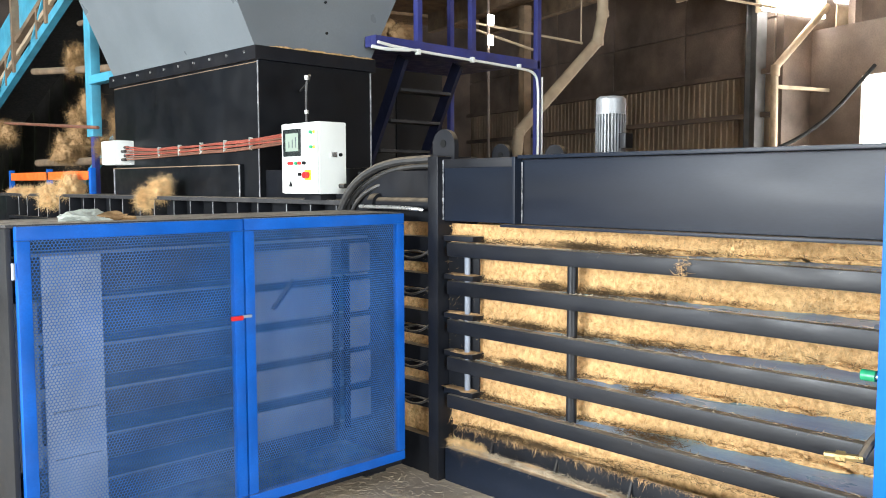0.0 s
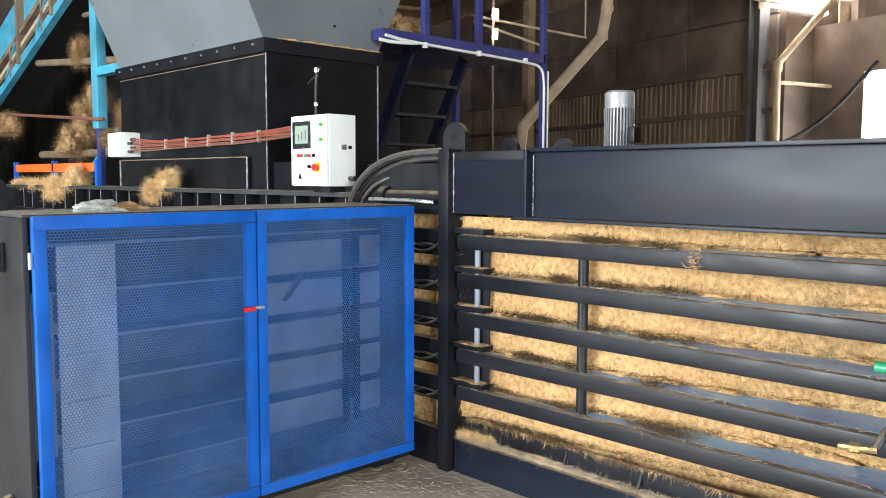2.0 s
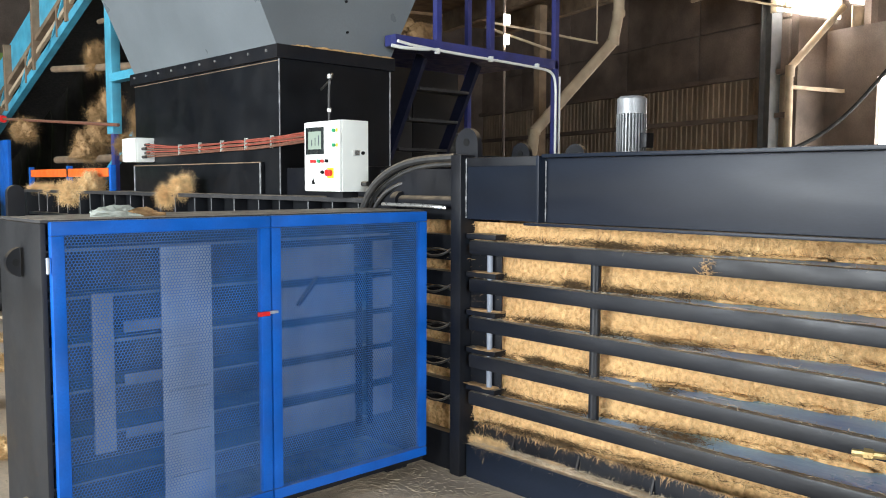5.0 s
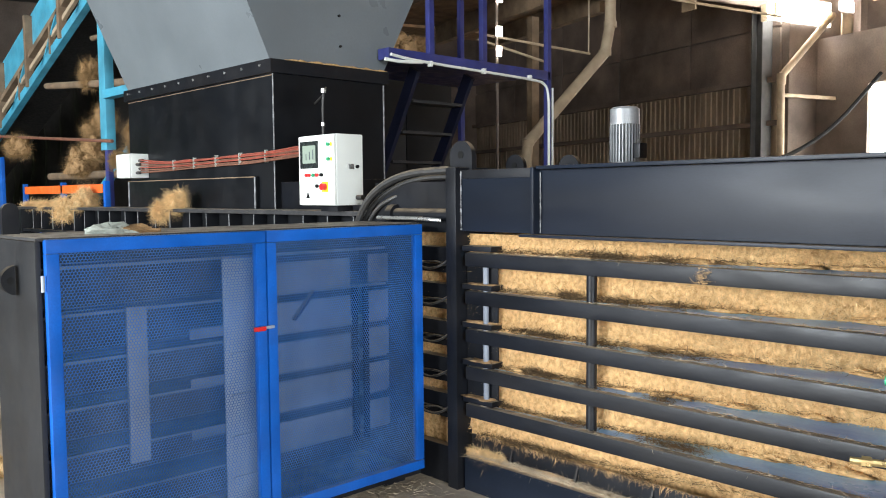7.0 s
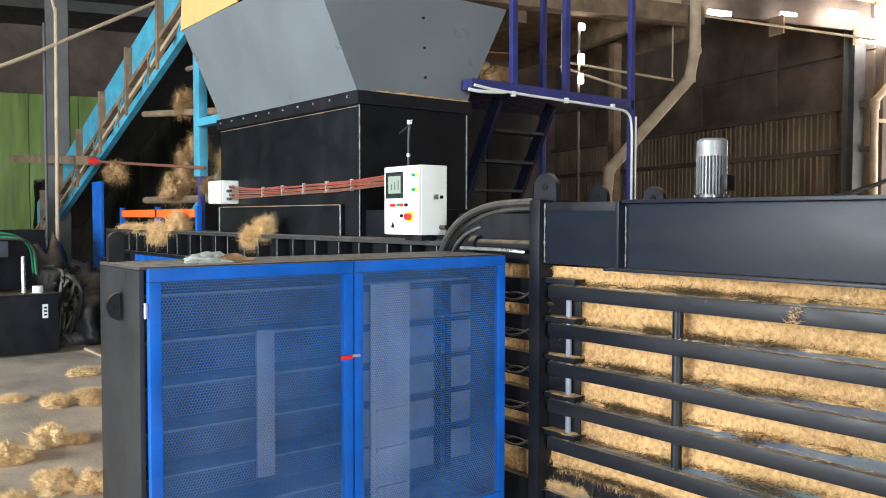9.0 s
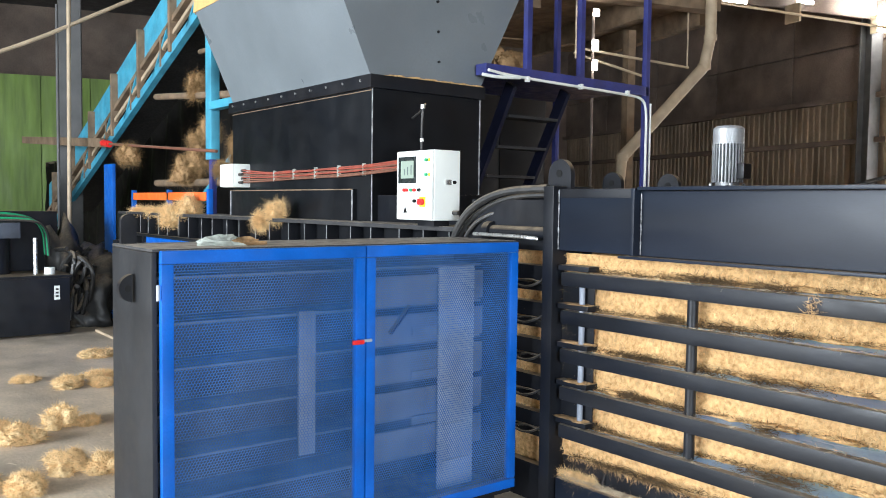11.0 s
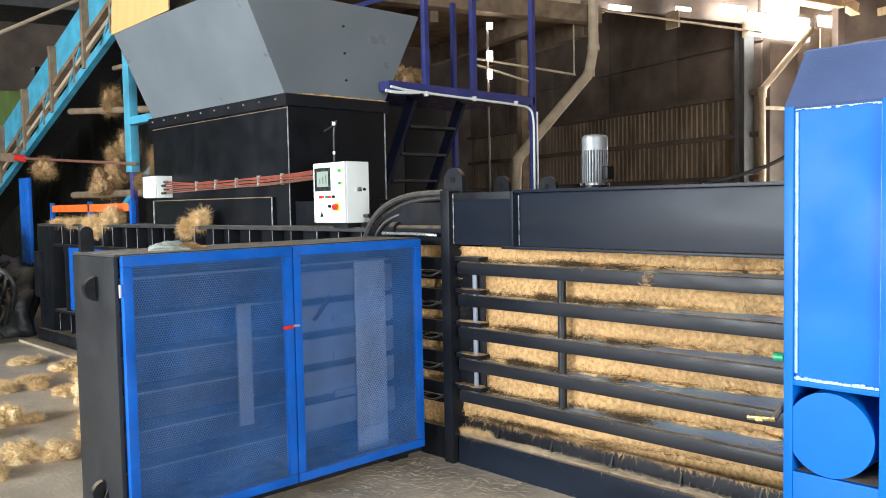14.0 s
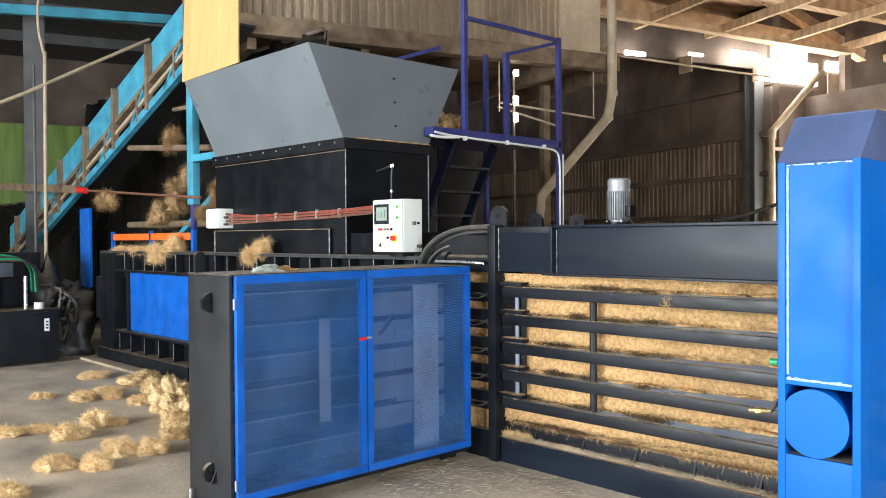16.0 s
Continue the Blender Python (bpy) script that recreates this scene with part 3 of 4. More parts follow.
def coir_bale():
    t = thing("fibre_bale", (3.7, 2.0, 0.175), "compressed tan coir fibre bale with frayed strands", "bale")
    bm = B()
    ny, nz = 300, 100
    y0, y1, z0, z1 = 0.3, 3.72, 0.176, 1.33
    grid = []
    for i in range(ny + 1):
        row = []
        for j in range(nz + 1):
            y, z = y0 + (y1 - y0) * i / ny, z0 + (z1 - z0) * j / nz
            x = bale_front(y) + 0.05 * min(1, max(0, 2.5 - y)) * (0.3 + noise.noise((y * 3.1, z * 5.2, 7.0))) + 0.012 * noise.noise((y * 5, z * 9, 1.0)) + 0.010 * noise.noise((y * 24, z * 36, 4.0)) + 0.009 * noise.noise((y * 70, z * 75, 2.0))
            row.append(bm.verts.new((x, y, z)))
        grid.append(row)
    for i in range(ny):
        for j in range(nz):
            bm.faces.new((grid[i][j], grid[i][j + 1], grid[i + 1][j + 1], grid[i + 1][j]))
    bx(bm, 3.4, y0, z0, 4.4, y1, z1)
    part("body", bm, FIBRE, t, soft=True)

    def on_face(rng):
        y, z = rng.uniform(0.85, 3.6), rng.uniform(0.29, 1.33)
        return (bale_front(y) - 0.008, y, z), (-0.45, rng.gauss(0, 0.5), rng.gauss(-0.25, 0.6))

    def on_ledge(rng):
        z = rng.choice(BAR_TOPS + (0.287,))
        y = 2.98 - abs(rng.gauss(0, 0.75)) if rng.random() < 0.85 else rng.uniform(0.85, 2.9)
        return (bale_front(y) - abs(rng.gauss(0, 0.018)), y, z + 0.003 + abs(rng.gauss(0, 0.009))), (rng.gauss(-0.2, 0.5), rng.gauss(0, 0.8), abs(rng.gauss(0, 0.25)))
    part("fringe", strands(B(), 34000, on_face, 0.024, 0.0018, 3), STRAND_PALE, t, "fine pale coir strands")
    # dark strands on the ledges: real tangles plus the slot shade, as colour
    part("dark_fringe", strands(B(), 7000, on_ledge, 0.024, 0.0018, 5), STRAND_DARK_SHADE, t, "dark dusty coir strands doubling as slot shade")
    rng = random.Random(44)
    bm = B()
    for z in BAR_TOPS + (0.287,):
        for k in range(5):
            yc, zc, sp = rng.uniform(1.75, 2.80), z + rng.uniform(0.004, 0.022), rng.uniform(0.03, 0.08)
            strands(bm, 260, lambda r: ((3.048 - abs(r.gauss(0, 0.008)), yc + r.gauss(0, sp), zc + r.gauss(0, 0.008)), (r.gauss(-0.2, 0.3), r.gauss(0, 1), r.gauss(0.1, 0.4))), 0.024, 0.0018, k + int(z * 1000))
    part("matted_fringe", bm, STRAND_DARK_SHADE, t, "dark matted coir and painted shade along the bars")
    # tufts of fibre that spill on the ledges
    rng = random.Random(12)
    k = 0
    for z in BAR_TOPS:
        for i in range(7):
            y = rng.uniform(0.95, 2.8)
            k += 1
            part("spill", lump(B(), (bale_front(y) + 0.004, y, z - 0.004), 0.03, rng.uniform(0.05, 0.12), rng.uniform(0.010, 0.02), 20 + k, 0.5), FIBRE, t, soft=True)
    for i in range(12):
        y = 2.98 - i * 0.17
        part("spill", lump(B(), (3.03, y, 0.172), 0.014, rng.uniform(0.08, 0.13), rng.uniform(0.008, 0.022), 70 + i, 0.5), FIBRE_DUSTY_SHADED, t, soft=True)

    def on_base(rng):
        y = rng.uniform(0.9, 3.0)
        return (3.02 + rng.gauss(0, 0.012), y, 0.185 + abs(rng.gauss(0, 0.006))), (rng.gauss(-0.2, 0.5), rng.gauss(0, 1), abs(rng.gauss(0, 0.3)))

    def over_kick(rng):
        y = rng.uniform(0.9, 3.0)
        return (3.040, y, 0.288 + rng.gauss(0, 0.004)), (-0.25, rng.gauss(0, 0.5), rng.gauss(-0.7, 0.4))

    def on_bars(rng):
        z = rng.choice(BAR_TOPS)
        y = rng.uniform(0.9, 2.95)
        return (rng.uniform(2.985, 3.03), y, z + 0.002), (rng.gauss(-0.2, 0.6), rng.gauss(0, 1), abs(rng.gauss(0, 0.15)))
    part("base_fuzz", strands(B(), 7000, on_base, 0.024, 0.0018, 21), STRAND_DULL, t, "grey-tan fibre fuzz on the base ledge")
    part("kick_fuzz", strands(B(), 1100, over_kick, 0.018, 0.0016, 22), STRAND, t, "fibres hanging over the kick plate")
    part("bar_fuzz", strands(B(), 2600, on_bars, 0.016, 0.0014, 23), STRAND_DULL, t, "fine fibres lying on the bars")
    return t


strap_channel()
coir_bale()
fibre_clump("fibre_clump", (3.035, 2.90, 0.172), 0.035, 0.17, 0.05, 91, "loose tan fibre tuft spilling onto the base beam", n=200)
tuft = thing("fibre_tuft", (2.965, 1.69, 1.16), "small tangle of fibre hanging on a bar", "fibre tuft")
part("tangle", strands(B(), 110, lambda r: ((2.962 + r.gauss(0, 0.006), 1.69 + r.gauss(0, 0.012), 1.197 + r.gauss(0, 0.022)), (r.gauss(-0.3, 0.4), r.gauss(0, 1), r.gauss(0, 1))), 0.017, 0.0016, 6), STRAND, tuft)


# ---- needle cabinet with perforated doors ----
CX0, CX1, CY0, CY1, CZ1 = 1.0, 2.882, 3.23, 3.755, 1.381


def perforated_sheet(w, h, pitch=0.0130, hole=0.0060, thick=0.0015):
    """A steel sheet with a hexagon lattice of holes, standing in the xz plane."""
    verts, faces = [], []
    rr, dz = pitch / math.sqrt(3), pitch * math.sqrt(3) / 2
    z, odd = 0.0, 0
    while z < h:
        x = pitch / 2 if odd else 0.0
        while x < w:
            i = len(verts)
            for rad, y in ((rr, 0), (hole, 0), (hole, thick)):
                for k in range(6):
                    a = math.pi / 6 + math.pi / 3 * k
                    verts.append((x + rad * math.cos(a), y, z + rad * math.sin(a)))
            for k in range(6):
                n = (k + 1) % 6
                faces.append((i + k, i + n, i + 6 + n, i + 6 + k))
                faces.append((i + 6 + k, i + 6 + n, i + 12 + n, i + 12 + k))
            x += pitch
        z += dz
        odd = 1 - odd
    me = bpy.data.meshes.new("perforated_sheet")
    me.from_pydata(verts, [], faces)
    me.materials.append(MESH)
    return me


def needle_cabinet():
    t = thing("needle_cabinet", (1.94, 3.5, 0), "black steel cabinet with blue perforated double doors", "cabinet")
    bm = B()
    bx(bm, CX0, CY0 + 0.03, 0.02, CX0 + 0.02, CY1, CZ1 - 0.008, 0.003)
    part("side_panel", bm, SIDE_GREY, t, "charcoal side panel with lugs")
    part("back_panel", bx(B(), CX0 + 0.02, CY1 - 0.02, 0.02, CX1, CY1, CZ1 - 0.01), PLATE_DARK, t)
    part("top_panel", bx(B(), CX0, CY0 + 0.02, CZ1 - 0.006, CX1, CY1, CZ1 + 0.006, 0.003), DUSTED, t, "dust-covered top panel")
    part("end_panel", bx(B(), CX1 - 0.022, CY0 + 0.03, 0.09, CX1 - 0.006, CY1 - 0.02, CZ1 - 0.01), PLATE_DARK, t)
    part("bottom_panel", bx(B(), CX0 + 0.02, CY0 + 0.03, 0.06, CX1, CY1 - 0.02, 0.085), BLACK, t)
    for z in (1.22, 0.235):
        bm = B()
        arc = [math.radians(100 + 16 * k) for k in range(11)]
        slab(bm, [(CX0 + 0.062 * math.cos(a), 3.455, z + 0.058 * math.sin(a)) for a in arc], (0, 0.034, 0))
        lug = part("lug", bm, BLACK, t)
        part("eye", rod(B(), (CX0 - 0.028, 3.452, z), (CX0 - 0.028, 3.492, z), 0.014), INK, lug)
        for y in (3.425, 3.495) if z < 0.5 else ():
            part("gusset", slab(B(), [(CX0, y, z - 0.055), (CX0, y, z + 0.02), (CX0 - 0.035, y, z - 0.055)], (0, 0.010, 0)), BLACK, lug)
    for y in (3.29, 3.69):
        part("foot", bx(B(), CX0 - 0.05, y - 0.05, 0, CX0 + 0.06, y + 0.05, 0.03, 0.004), BLACK, t)
        part("foot_bolt", rod(B(), (CX0 - 0.03, y, 0.03), (CX0 - 0.03, y, 0.10), 0.010), CHROME, t)
    part("foot", bx(B(), 2.72, 3.36, 0, 2.86, 3.6, 0.06, 0.004), BLACK, t)
    pts = [(CX0 + 0.02, 3.695, CZ1 + 0.006), (CX0 + 0.085, 3.695, CZ1 + 0.006)] + [(CX0 + 0.0525 + 0.0325 * math.cos(a), 3.695, CZ1 + 0.10 + 0.0325 * math.sin(a)) for a in (math.pi * k / 8 for k in range(9))]
    part("top_lug", slab(B(), pts, (0, 0.03, 0)), BLACK, t, "black round-topped lifting plate")
    # fixed guide plates for the needles
    for z in (1.25, 1.055, 0.862, 0.670, 0.477, 0.284):
        part("guide_plate", bx(B(), CX0 + 0.03, 3.50, z - 0.005, CX1 - 0.02, CY1 - 0.02, z + 0.005), PLATE_MID, t, "dusty steel guide plate")
    for x, w in ((2.61, 0.03), (2.68, 0.03)):
        part("upright", bx(B(), x, 3.465, 0.25, x + w, 3.48, 1.06), BLACK, t)
    for i, z in enumerate((1.08, 0.885, 0.69, 0.50, 0.30)):
        part("needle_plate", bx(B(), 2.72, 3.475, z - 0.01, 2.855, 3.485, z + 0.14, 0.004), PLATE_MID, t, "pale steel needle plate")
        part("needle_plate", bx(B(), 2.13, 3.475, z - 0.02, 2.60, 3.485, z + 0.13, 0.004), PLATE_MID, t)
    part("lever", beam(B(), (2.24, 3.46, 0.93), (2.36, 3.46, 1.06), 0.012, 0.03, (0, 1, 0)), BLACK, t)
    # doors
    sheet = perforated_sheet(0.845, 1.20)
    for x0, x1, hinge in ((1.028, 1.946, 1.028), (1.954, 2.880, 2.88)):
        d = part("door", bx(B(), x0, CY0 - 0.004, CZ1 - 0.052, x1, CY0 + 0.03, CZ1, 0.004), BLUE, t, "blue framed door with perforated sheet")
        part("bottom_rail", bx(B(), x0, CY0 - 0.004, 0.095, x1, CY0 + 0.03, 0.143, 0.004), BLUE, d)
        part("stile", bx(B(), x0, CY0 - 0.0035, 0.146, x0 + 0.047, CY0 + 0.03, CZ1 - 0.053, 0.004), BLUE, d)
        part("stile", bx(B(), x1 - 0.047, CY0 - 0.0035, 0.146, x1, CY0 + 0.03, CZ1 - 0.053, 0.004), BLUE, d)
        ob = new("perforated_sheet", sheet)
        ob.parent = d
        ob.location = Vector((x0 + 0.038, CY0 + 0.014, 0.135)) - origin(d)
        for z in (1.22, 0.2):
            if hinge < 2:
                part("hinge", rod(B(), (hinge - 0.012, CY0 + 0.002, z - 0.03), (hinge - 0.012, CY0 + 0.002, z + 0.03), 0.007), PLATE, d)
    la = part("latch", bx(B(), 1.915, CY0 - 0.020, 0.948, 1.975, CY0 - 0.004, 0.961, 0.003), PLATE, t)
    part("latch_grip", bx(B(), 1.868, CY0 - 0.034, 0.943, 1.925, CY0 - 0.018, 0.963, 0.005), RED, la, "red latch grip")
    # moving needle carriage and its half-speed drive bar
    bm = B()
    bx(bm, 0, 0, 0.09, 0.235, 0.012, 1.25, 0.003)
    for z in (1.25, 1.055, 0.862, 0.670, 0.477, 0.284):
        bx(bm, 0.03, -0.012, z - 0.06, 0.21, 0.0, z - 0.045)
    c = part("needle_carriage", bm, PLATE, t, "pale steel plate sliding across the cabinet", at=(0, 0, 0))
    for z in (0.925, 0.705, 0.475):
        part("needle", bx(B(), -0.165, 0.002, z - 0.022, 0.0, 0.012, z + 0.022, 0.003), PLATE_MID, c)
    b = part("drive_bar", bx(B(), 0, 0, 0.42, 0.085, 0.02, 1.08, 0.004), PLATE_BAR, t, "narrow steel drive bar", at=(0, 0, 0))
    return t, c, b


cabinet, carriage, drive_bar = needle_cabinet()


# ---- press body, hopper ----
def press_frame():
    t = thing("press_frame", (3.6, 6.9, 0), "long black steel press frame with ribbed side", "press")
    part("top_rail", bx(B(), 2.985, 3.78, 1.41, 3.5, 10.36, 1.438, 0.004), DUSTED, t, "dusty top rail")
    part("web", bx(B(), 3.10, 3.78, 1.10, 3.13, 10.3, 1.41), BLACK_FLAT, t)
    y = 3.95
    while y < 10.3:
        part("rib", bx(B(), 3.0, y, 1.165, 3.10, y + 0.016, 1.41, 0.002), BLACK, t)
        part("rib_weld", bx(B(), 2.997, y + 0.004, 1.21, 3.0, y + 0.010, 1.405), WELD, t)
        y += 0.335 if int(y * 10) % 3 else 0.26
    part("side_wall", bx(B(), 3.13, 3.78, 0, 3.19, 10.3, 1.12), BLACK_FLAT, t)
    part("mid_rail", bx(B(), 2.98, 7.7, 1.17, 3.14, 10.3, 1.20, 0.003), BLACK, t)
    part("lower_rail", bx(B(), 2.98, 7.7, 0.39, 3.14, 10.3, 0.42, 0.003), BLACK, t)
    part("foot_rail", bx(B(), 2.92, 7.7, 0.0, 3.14, 10.3, 0.16, 0.004), BLACK, t)
    for y in (7.8, 8.2, 8.6, 9.0, 9.4, 9.75):
        part("lower_rib", bx(B(), 3.0, y, 0.16, 3.12, y + 0.016, 0.39), BLACK, t)
        part("rib_weld", bx(B(), 2.997, y + 0.004, 0.18, 3.0, y + 0.010, 0.37), WELD, t)
    part("blue_panel", bx(B(), 3.03, 7.8, 0.43, 3.06, 9.48, 1.165, 0.004), BLUE, t, "blue sheet side panel")
    part("panel_frame", bx(B(), 3.0, 9.48, 0.42, 3.08, 9.53, 1.17), BLACK, t)
    part("end_plate", bx(B(), 2.96, 9.85, 0.16, 3.3, 10.3, 1.41, 0.004), BLACK_FLAT, t)
    part("end_bracket", bx(B(), 2.90, 10.12, 0.55, 2.96, 10.28, 1.1, 0.004), BLACK, t)
    part("floor_plank", bx(B(), 2.72, 8.4, 0.0, 2.90, 10.4, 0.03, 0.003), DUCT, t, "pale plank at the foot")
    return t


def chamber():
    t = thing("feed_chamber", (3.7, 6.4, 1.438), "black sheet-steel feed chamber under the hopper", "chamber")
    part("chamber_wall", bx(B(), 3.25, 5.19, 1.438, 4.27, 7.63, 2.405, 0.003), BLACK_FLAT, t)
    part("lower_box", bx(B(), 3.215, 5.40, 1.438, 3.25, 7.60, 1.675, 0.003), BLACK_FLAT, t)
    part("flange", bx(B(), 3.215, 5.16, 2.405, 4.30, 7.65, 2.502, 0.005), BLACK, t, "bolted black flange with fibre dust")
    part("corner_weld", bx(B(), 3.245, 5.185, 1.44, 3.252, 5.192, 2.40), WELD, t)
    part("corner_weld", bx(B(), 4.262, 5.184, 1.44, 4.272, 5.190, 2.40), WELD, t)
    part("corner_weld", bx(B(), 3.21, 7.585, 1.44, 3.216, 7.602, 1.67), WELD, t)
    part("corner_weld", bx(B(), 3.21, 5.395, 1.44, 3.216, 5.408, 1.67), WELD, t)
    for k in range(10):
        part("bolt", rod(B(), (3.207, 5.3 + k * 0.25, 2.465), (3.215, 5.3 + k * 0.25, 2.465), 0.010, 6), CHROME, t)
    part("seam", bx(B(), 3.209, 5.40, 1.668, 3.2145, 7.60, 1.676), STEEL_BROWN, t, "dusty weld seam")
    part("seam", bx(B(), 3.246, 5.187, 2.388, 3.249, 7.63, 2.394), STEEL_BROWN, t)
    part("side_housing", bx(B(), 3.3, 4.0, 1.438, 4.1, 5.19, 1.63, 0.004), BLACK, t)
    return t


def hopper():
    t = thing("hopper", (3.7, 6.4, 2.503), "grey painted sheet-steel feed hopper", "hopper")
    lo = [(3.235, 5.20, 2.503), (4.28, 5.20, 2.503), (4.28, 7.59, 2.503), (3.235, 7.59, 2.503)]
    hi = [(2.89, 5.24, 3.325), (4.75, 5.24, 3.325), (4.75, 7.65, 3.325), (2.89, 7.65, 3.325)]
    for i in range(4):
        j = (i + 1) % 4
        bm = B()
        q = [Vector(v) for v in (lo[i], lo[j], hi[j], hi[i])]
        n = (q[1] - q[0]).cross(q[3] - q[0]).normalized()
        slab(bm, q, -n * 0.006)
        part("panel", bm, GREY, t)
    for k in range(3):
        part("bolt", rod(B(), (3.86, 5.192 + 0.011 * k, 2.66 + k * 0.23), (3.86, 5.215 + 0.011 * k, 2.66 + k * 0.23), 0.010, 6), INK, t)
    s = thing("plywood_sheet", (2.9, 7.3, 3.325), "weathered plywood sheet standing on the hopper rim", "board")
    part("sheet", slab(B(), [(2.885, 7.68, 3.31), (2.885, 6.46, 3.335), (2.94, 6.55, 3.97), (2.99, 6.70, 4.95), (2.99, 7.75, 4.95)], (0.015, 0, 0)), PLY, s)
    return t


def control_panel():
    x, y0, y1, z0, z1 = 2.853, 3.935, 4.30, 1.474, 1.888
    t = thing("control_cabinet", (2.95, 4.1, z0), "white enamel control cabinet with display and push buttons", "control panel")
    part("housing", bx(B(), x + 0.014, y0, z0, x + 0.205, y1, z1, 0.006), WHITE, t)
    d = part("door", bx(B(), x, y0 + 0.004, z0 + 0.004, x + 0.013, y1 - 0.004, z1 - 0.004, 0.004), WHITE, t)
    sc = part("display", bx(B(), x - 0.006, y1 - 0.205, z1 - 0.195, x, y1 - 0.025, z1 - 0.035, 0.003), SCREEN, t, "lit operator display")
    part("glass", bx(B(), x - 0.0075, y1 - 0.185, z1 - 0.165, x - 0.0055, y1 - 0.055, z1 - 0.06), LCD, sc)
    for k in range(3):
        part("readout_bar", bx(B(), x - 0.0085, y1 - 0.165 + 0.035 * k, z1 - 0.145, x - 0.0075, y1 - 0.158 + 0.035 * k, z1 - 0.085 - 0.012 * k), PLATE_DARK, sc)
    for yy, zz, mat in ((0.055, 0.06, GREEN), (0.055, 0.145, GREEN), (0.250, 0.235, RED), (0.275, 0.235, RED), (0.205, 0.235, GREEN), (0.170, 0.235, RED), (0.125, 0.235, INK), (0.17, 0.300, INK)):
        part("push_button", rod(B(), (x - 0.014, y0 + yy, z1 - zz), (x, y0 + yy, z1 - zz), 0.010), mat, t)
    for yy, zz in ((0.035, 0.06), (0.035, 0.145)):
        part("button_tag", bx(B(), x - 0.002, y0 + yy - 0.012, z1 - zz - 0.010, x, y0 + yy + 0.006, z1 - zz + 0.010), YELLOW, t)
    part("emergency_plate", bx(B(), x - 0.003, y0 + 0.065, z1 - 0.335, x, y0 + 0.125, z1 - 0.275), YELLOW, t)
    part("emergency_stop", rod(B(), (x - 0.03, y0 + 0.095, z1 - 0.305), (x - 0.003, y0 + 0.095, z1 - 0.305), 0.020), RED, t, "red emergency stop button")
    part("warning_mark", slab(B(), [(x - 0.001, y0 + 0.29, z0 + 0.042), (x - 0.001, y0 + 0.25, z0 + 0.042), (x - 0.001, y0 + 0.27, z0 + 0.08)], (-0.001, 0, 0)), INK, t, "black warning triangle")
    part("handle", bx(B(), x + 0.09, y0 - 0.016, 1.685, x + 0.13, y0, 1.715, 0.004), CHROME, t)
    part("lock", rod(B(), (x + 0.16, y0 - 0.012, 1.70), (x + 0.16, y0, 1.70), 0.010), INK, t)
    part("cable_gland", rod(B(), (x + 0.16, y0 - 0.05, 1.52), (x + 0.16, y0, 1.52), 0.014), RUBBER, t)
    part("bracket", bx(B(), x + 0.09, y0 + 0.1, 1.438, x + 0.205, y1 - 0.1, z0), BLACK, t)
    part("hanger_pipe", pipe(B(), [(2.96, 4.19, z1 - 0.002), (2.96, 4.19, 2.14), (2.99, 4.19, 2.19), (3.2, 4.5, 2.19), (3.6, 5.18, 2.21)], 0.008), RUBBER, t)
    part("hanger_clip", rod(B(), (2.96, 4.19, 1.95), (2.96, 4.19, 1.970), 0.012), CHROME, t)
    part("hanger_clip", rod(B(), (2.965, 4.19, 2.15), (2.965, 4.19, 2.175), 0.015), CHROME, t)
    return t


def junction_box():
    t = thing("junction_box", (3.15, 7.4, 1.70), "white plastic cable junction box", "junction box")
    part("box", bx(B(), 3.09, 7.24, 1.70, 3.25, 7.53, 1.915, 0.012), WHITE, t)
    part("lid", bx(B(), 3.075, 7.245, 1.705, 3.09, 7.525, 1.91, 0.006), WHITE, t)
    for k in range(4):
        part("cable_gland", rod(B(), (3.14 + 0.025 * (k % 2), 7.17, 1.745 + 0.036 * k), (3.14 + 0.025 * (k % 2), 7.24, 1.745 + 0.036 * k), 0.013), RUBBER, t)
    c = thing("cable_bundle", (3.2, 5.8, 1.70), "bundle of red and brown cables along the chamber", "cables")
    rng = random.Random(4)
    for k in range(6):
        z = 1.745 + 0.013 * k
        pts = [(3.15, 7.18, 1.745 + 0.022 * k)]
        for i in range(1, 10):
            x = 3.222 + 0.012 * (k % 2) if i < 7 else 3.22 - (i - 6) * 0.055
            pts.append((x, 7.1 - i * 0.31, z + 0.012 + 0.0045 * i - 0.004 * (i % 2) + rng.uniform(-0.005, 0.005)))
        part("cable", pipe(B(), pts, 0.0065, 6, 2), RED_CABLE if k in (4, 5, 2) else BROWN_CABLE, c)
    for i in range(5):
        part("cable_tie", bx(B(), 3.212, 6.7 - i * 0.36, 1.752 + 0.005 * i, 3.244, 6.703 - i * 0.36, 1.842 + 0.005 * i), RAG, c)
    return t


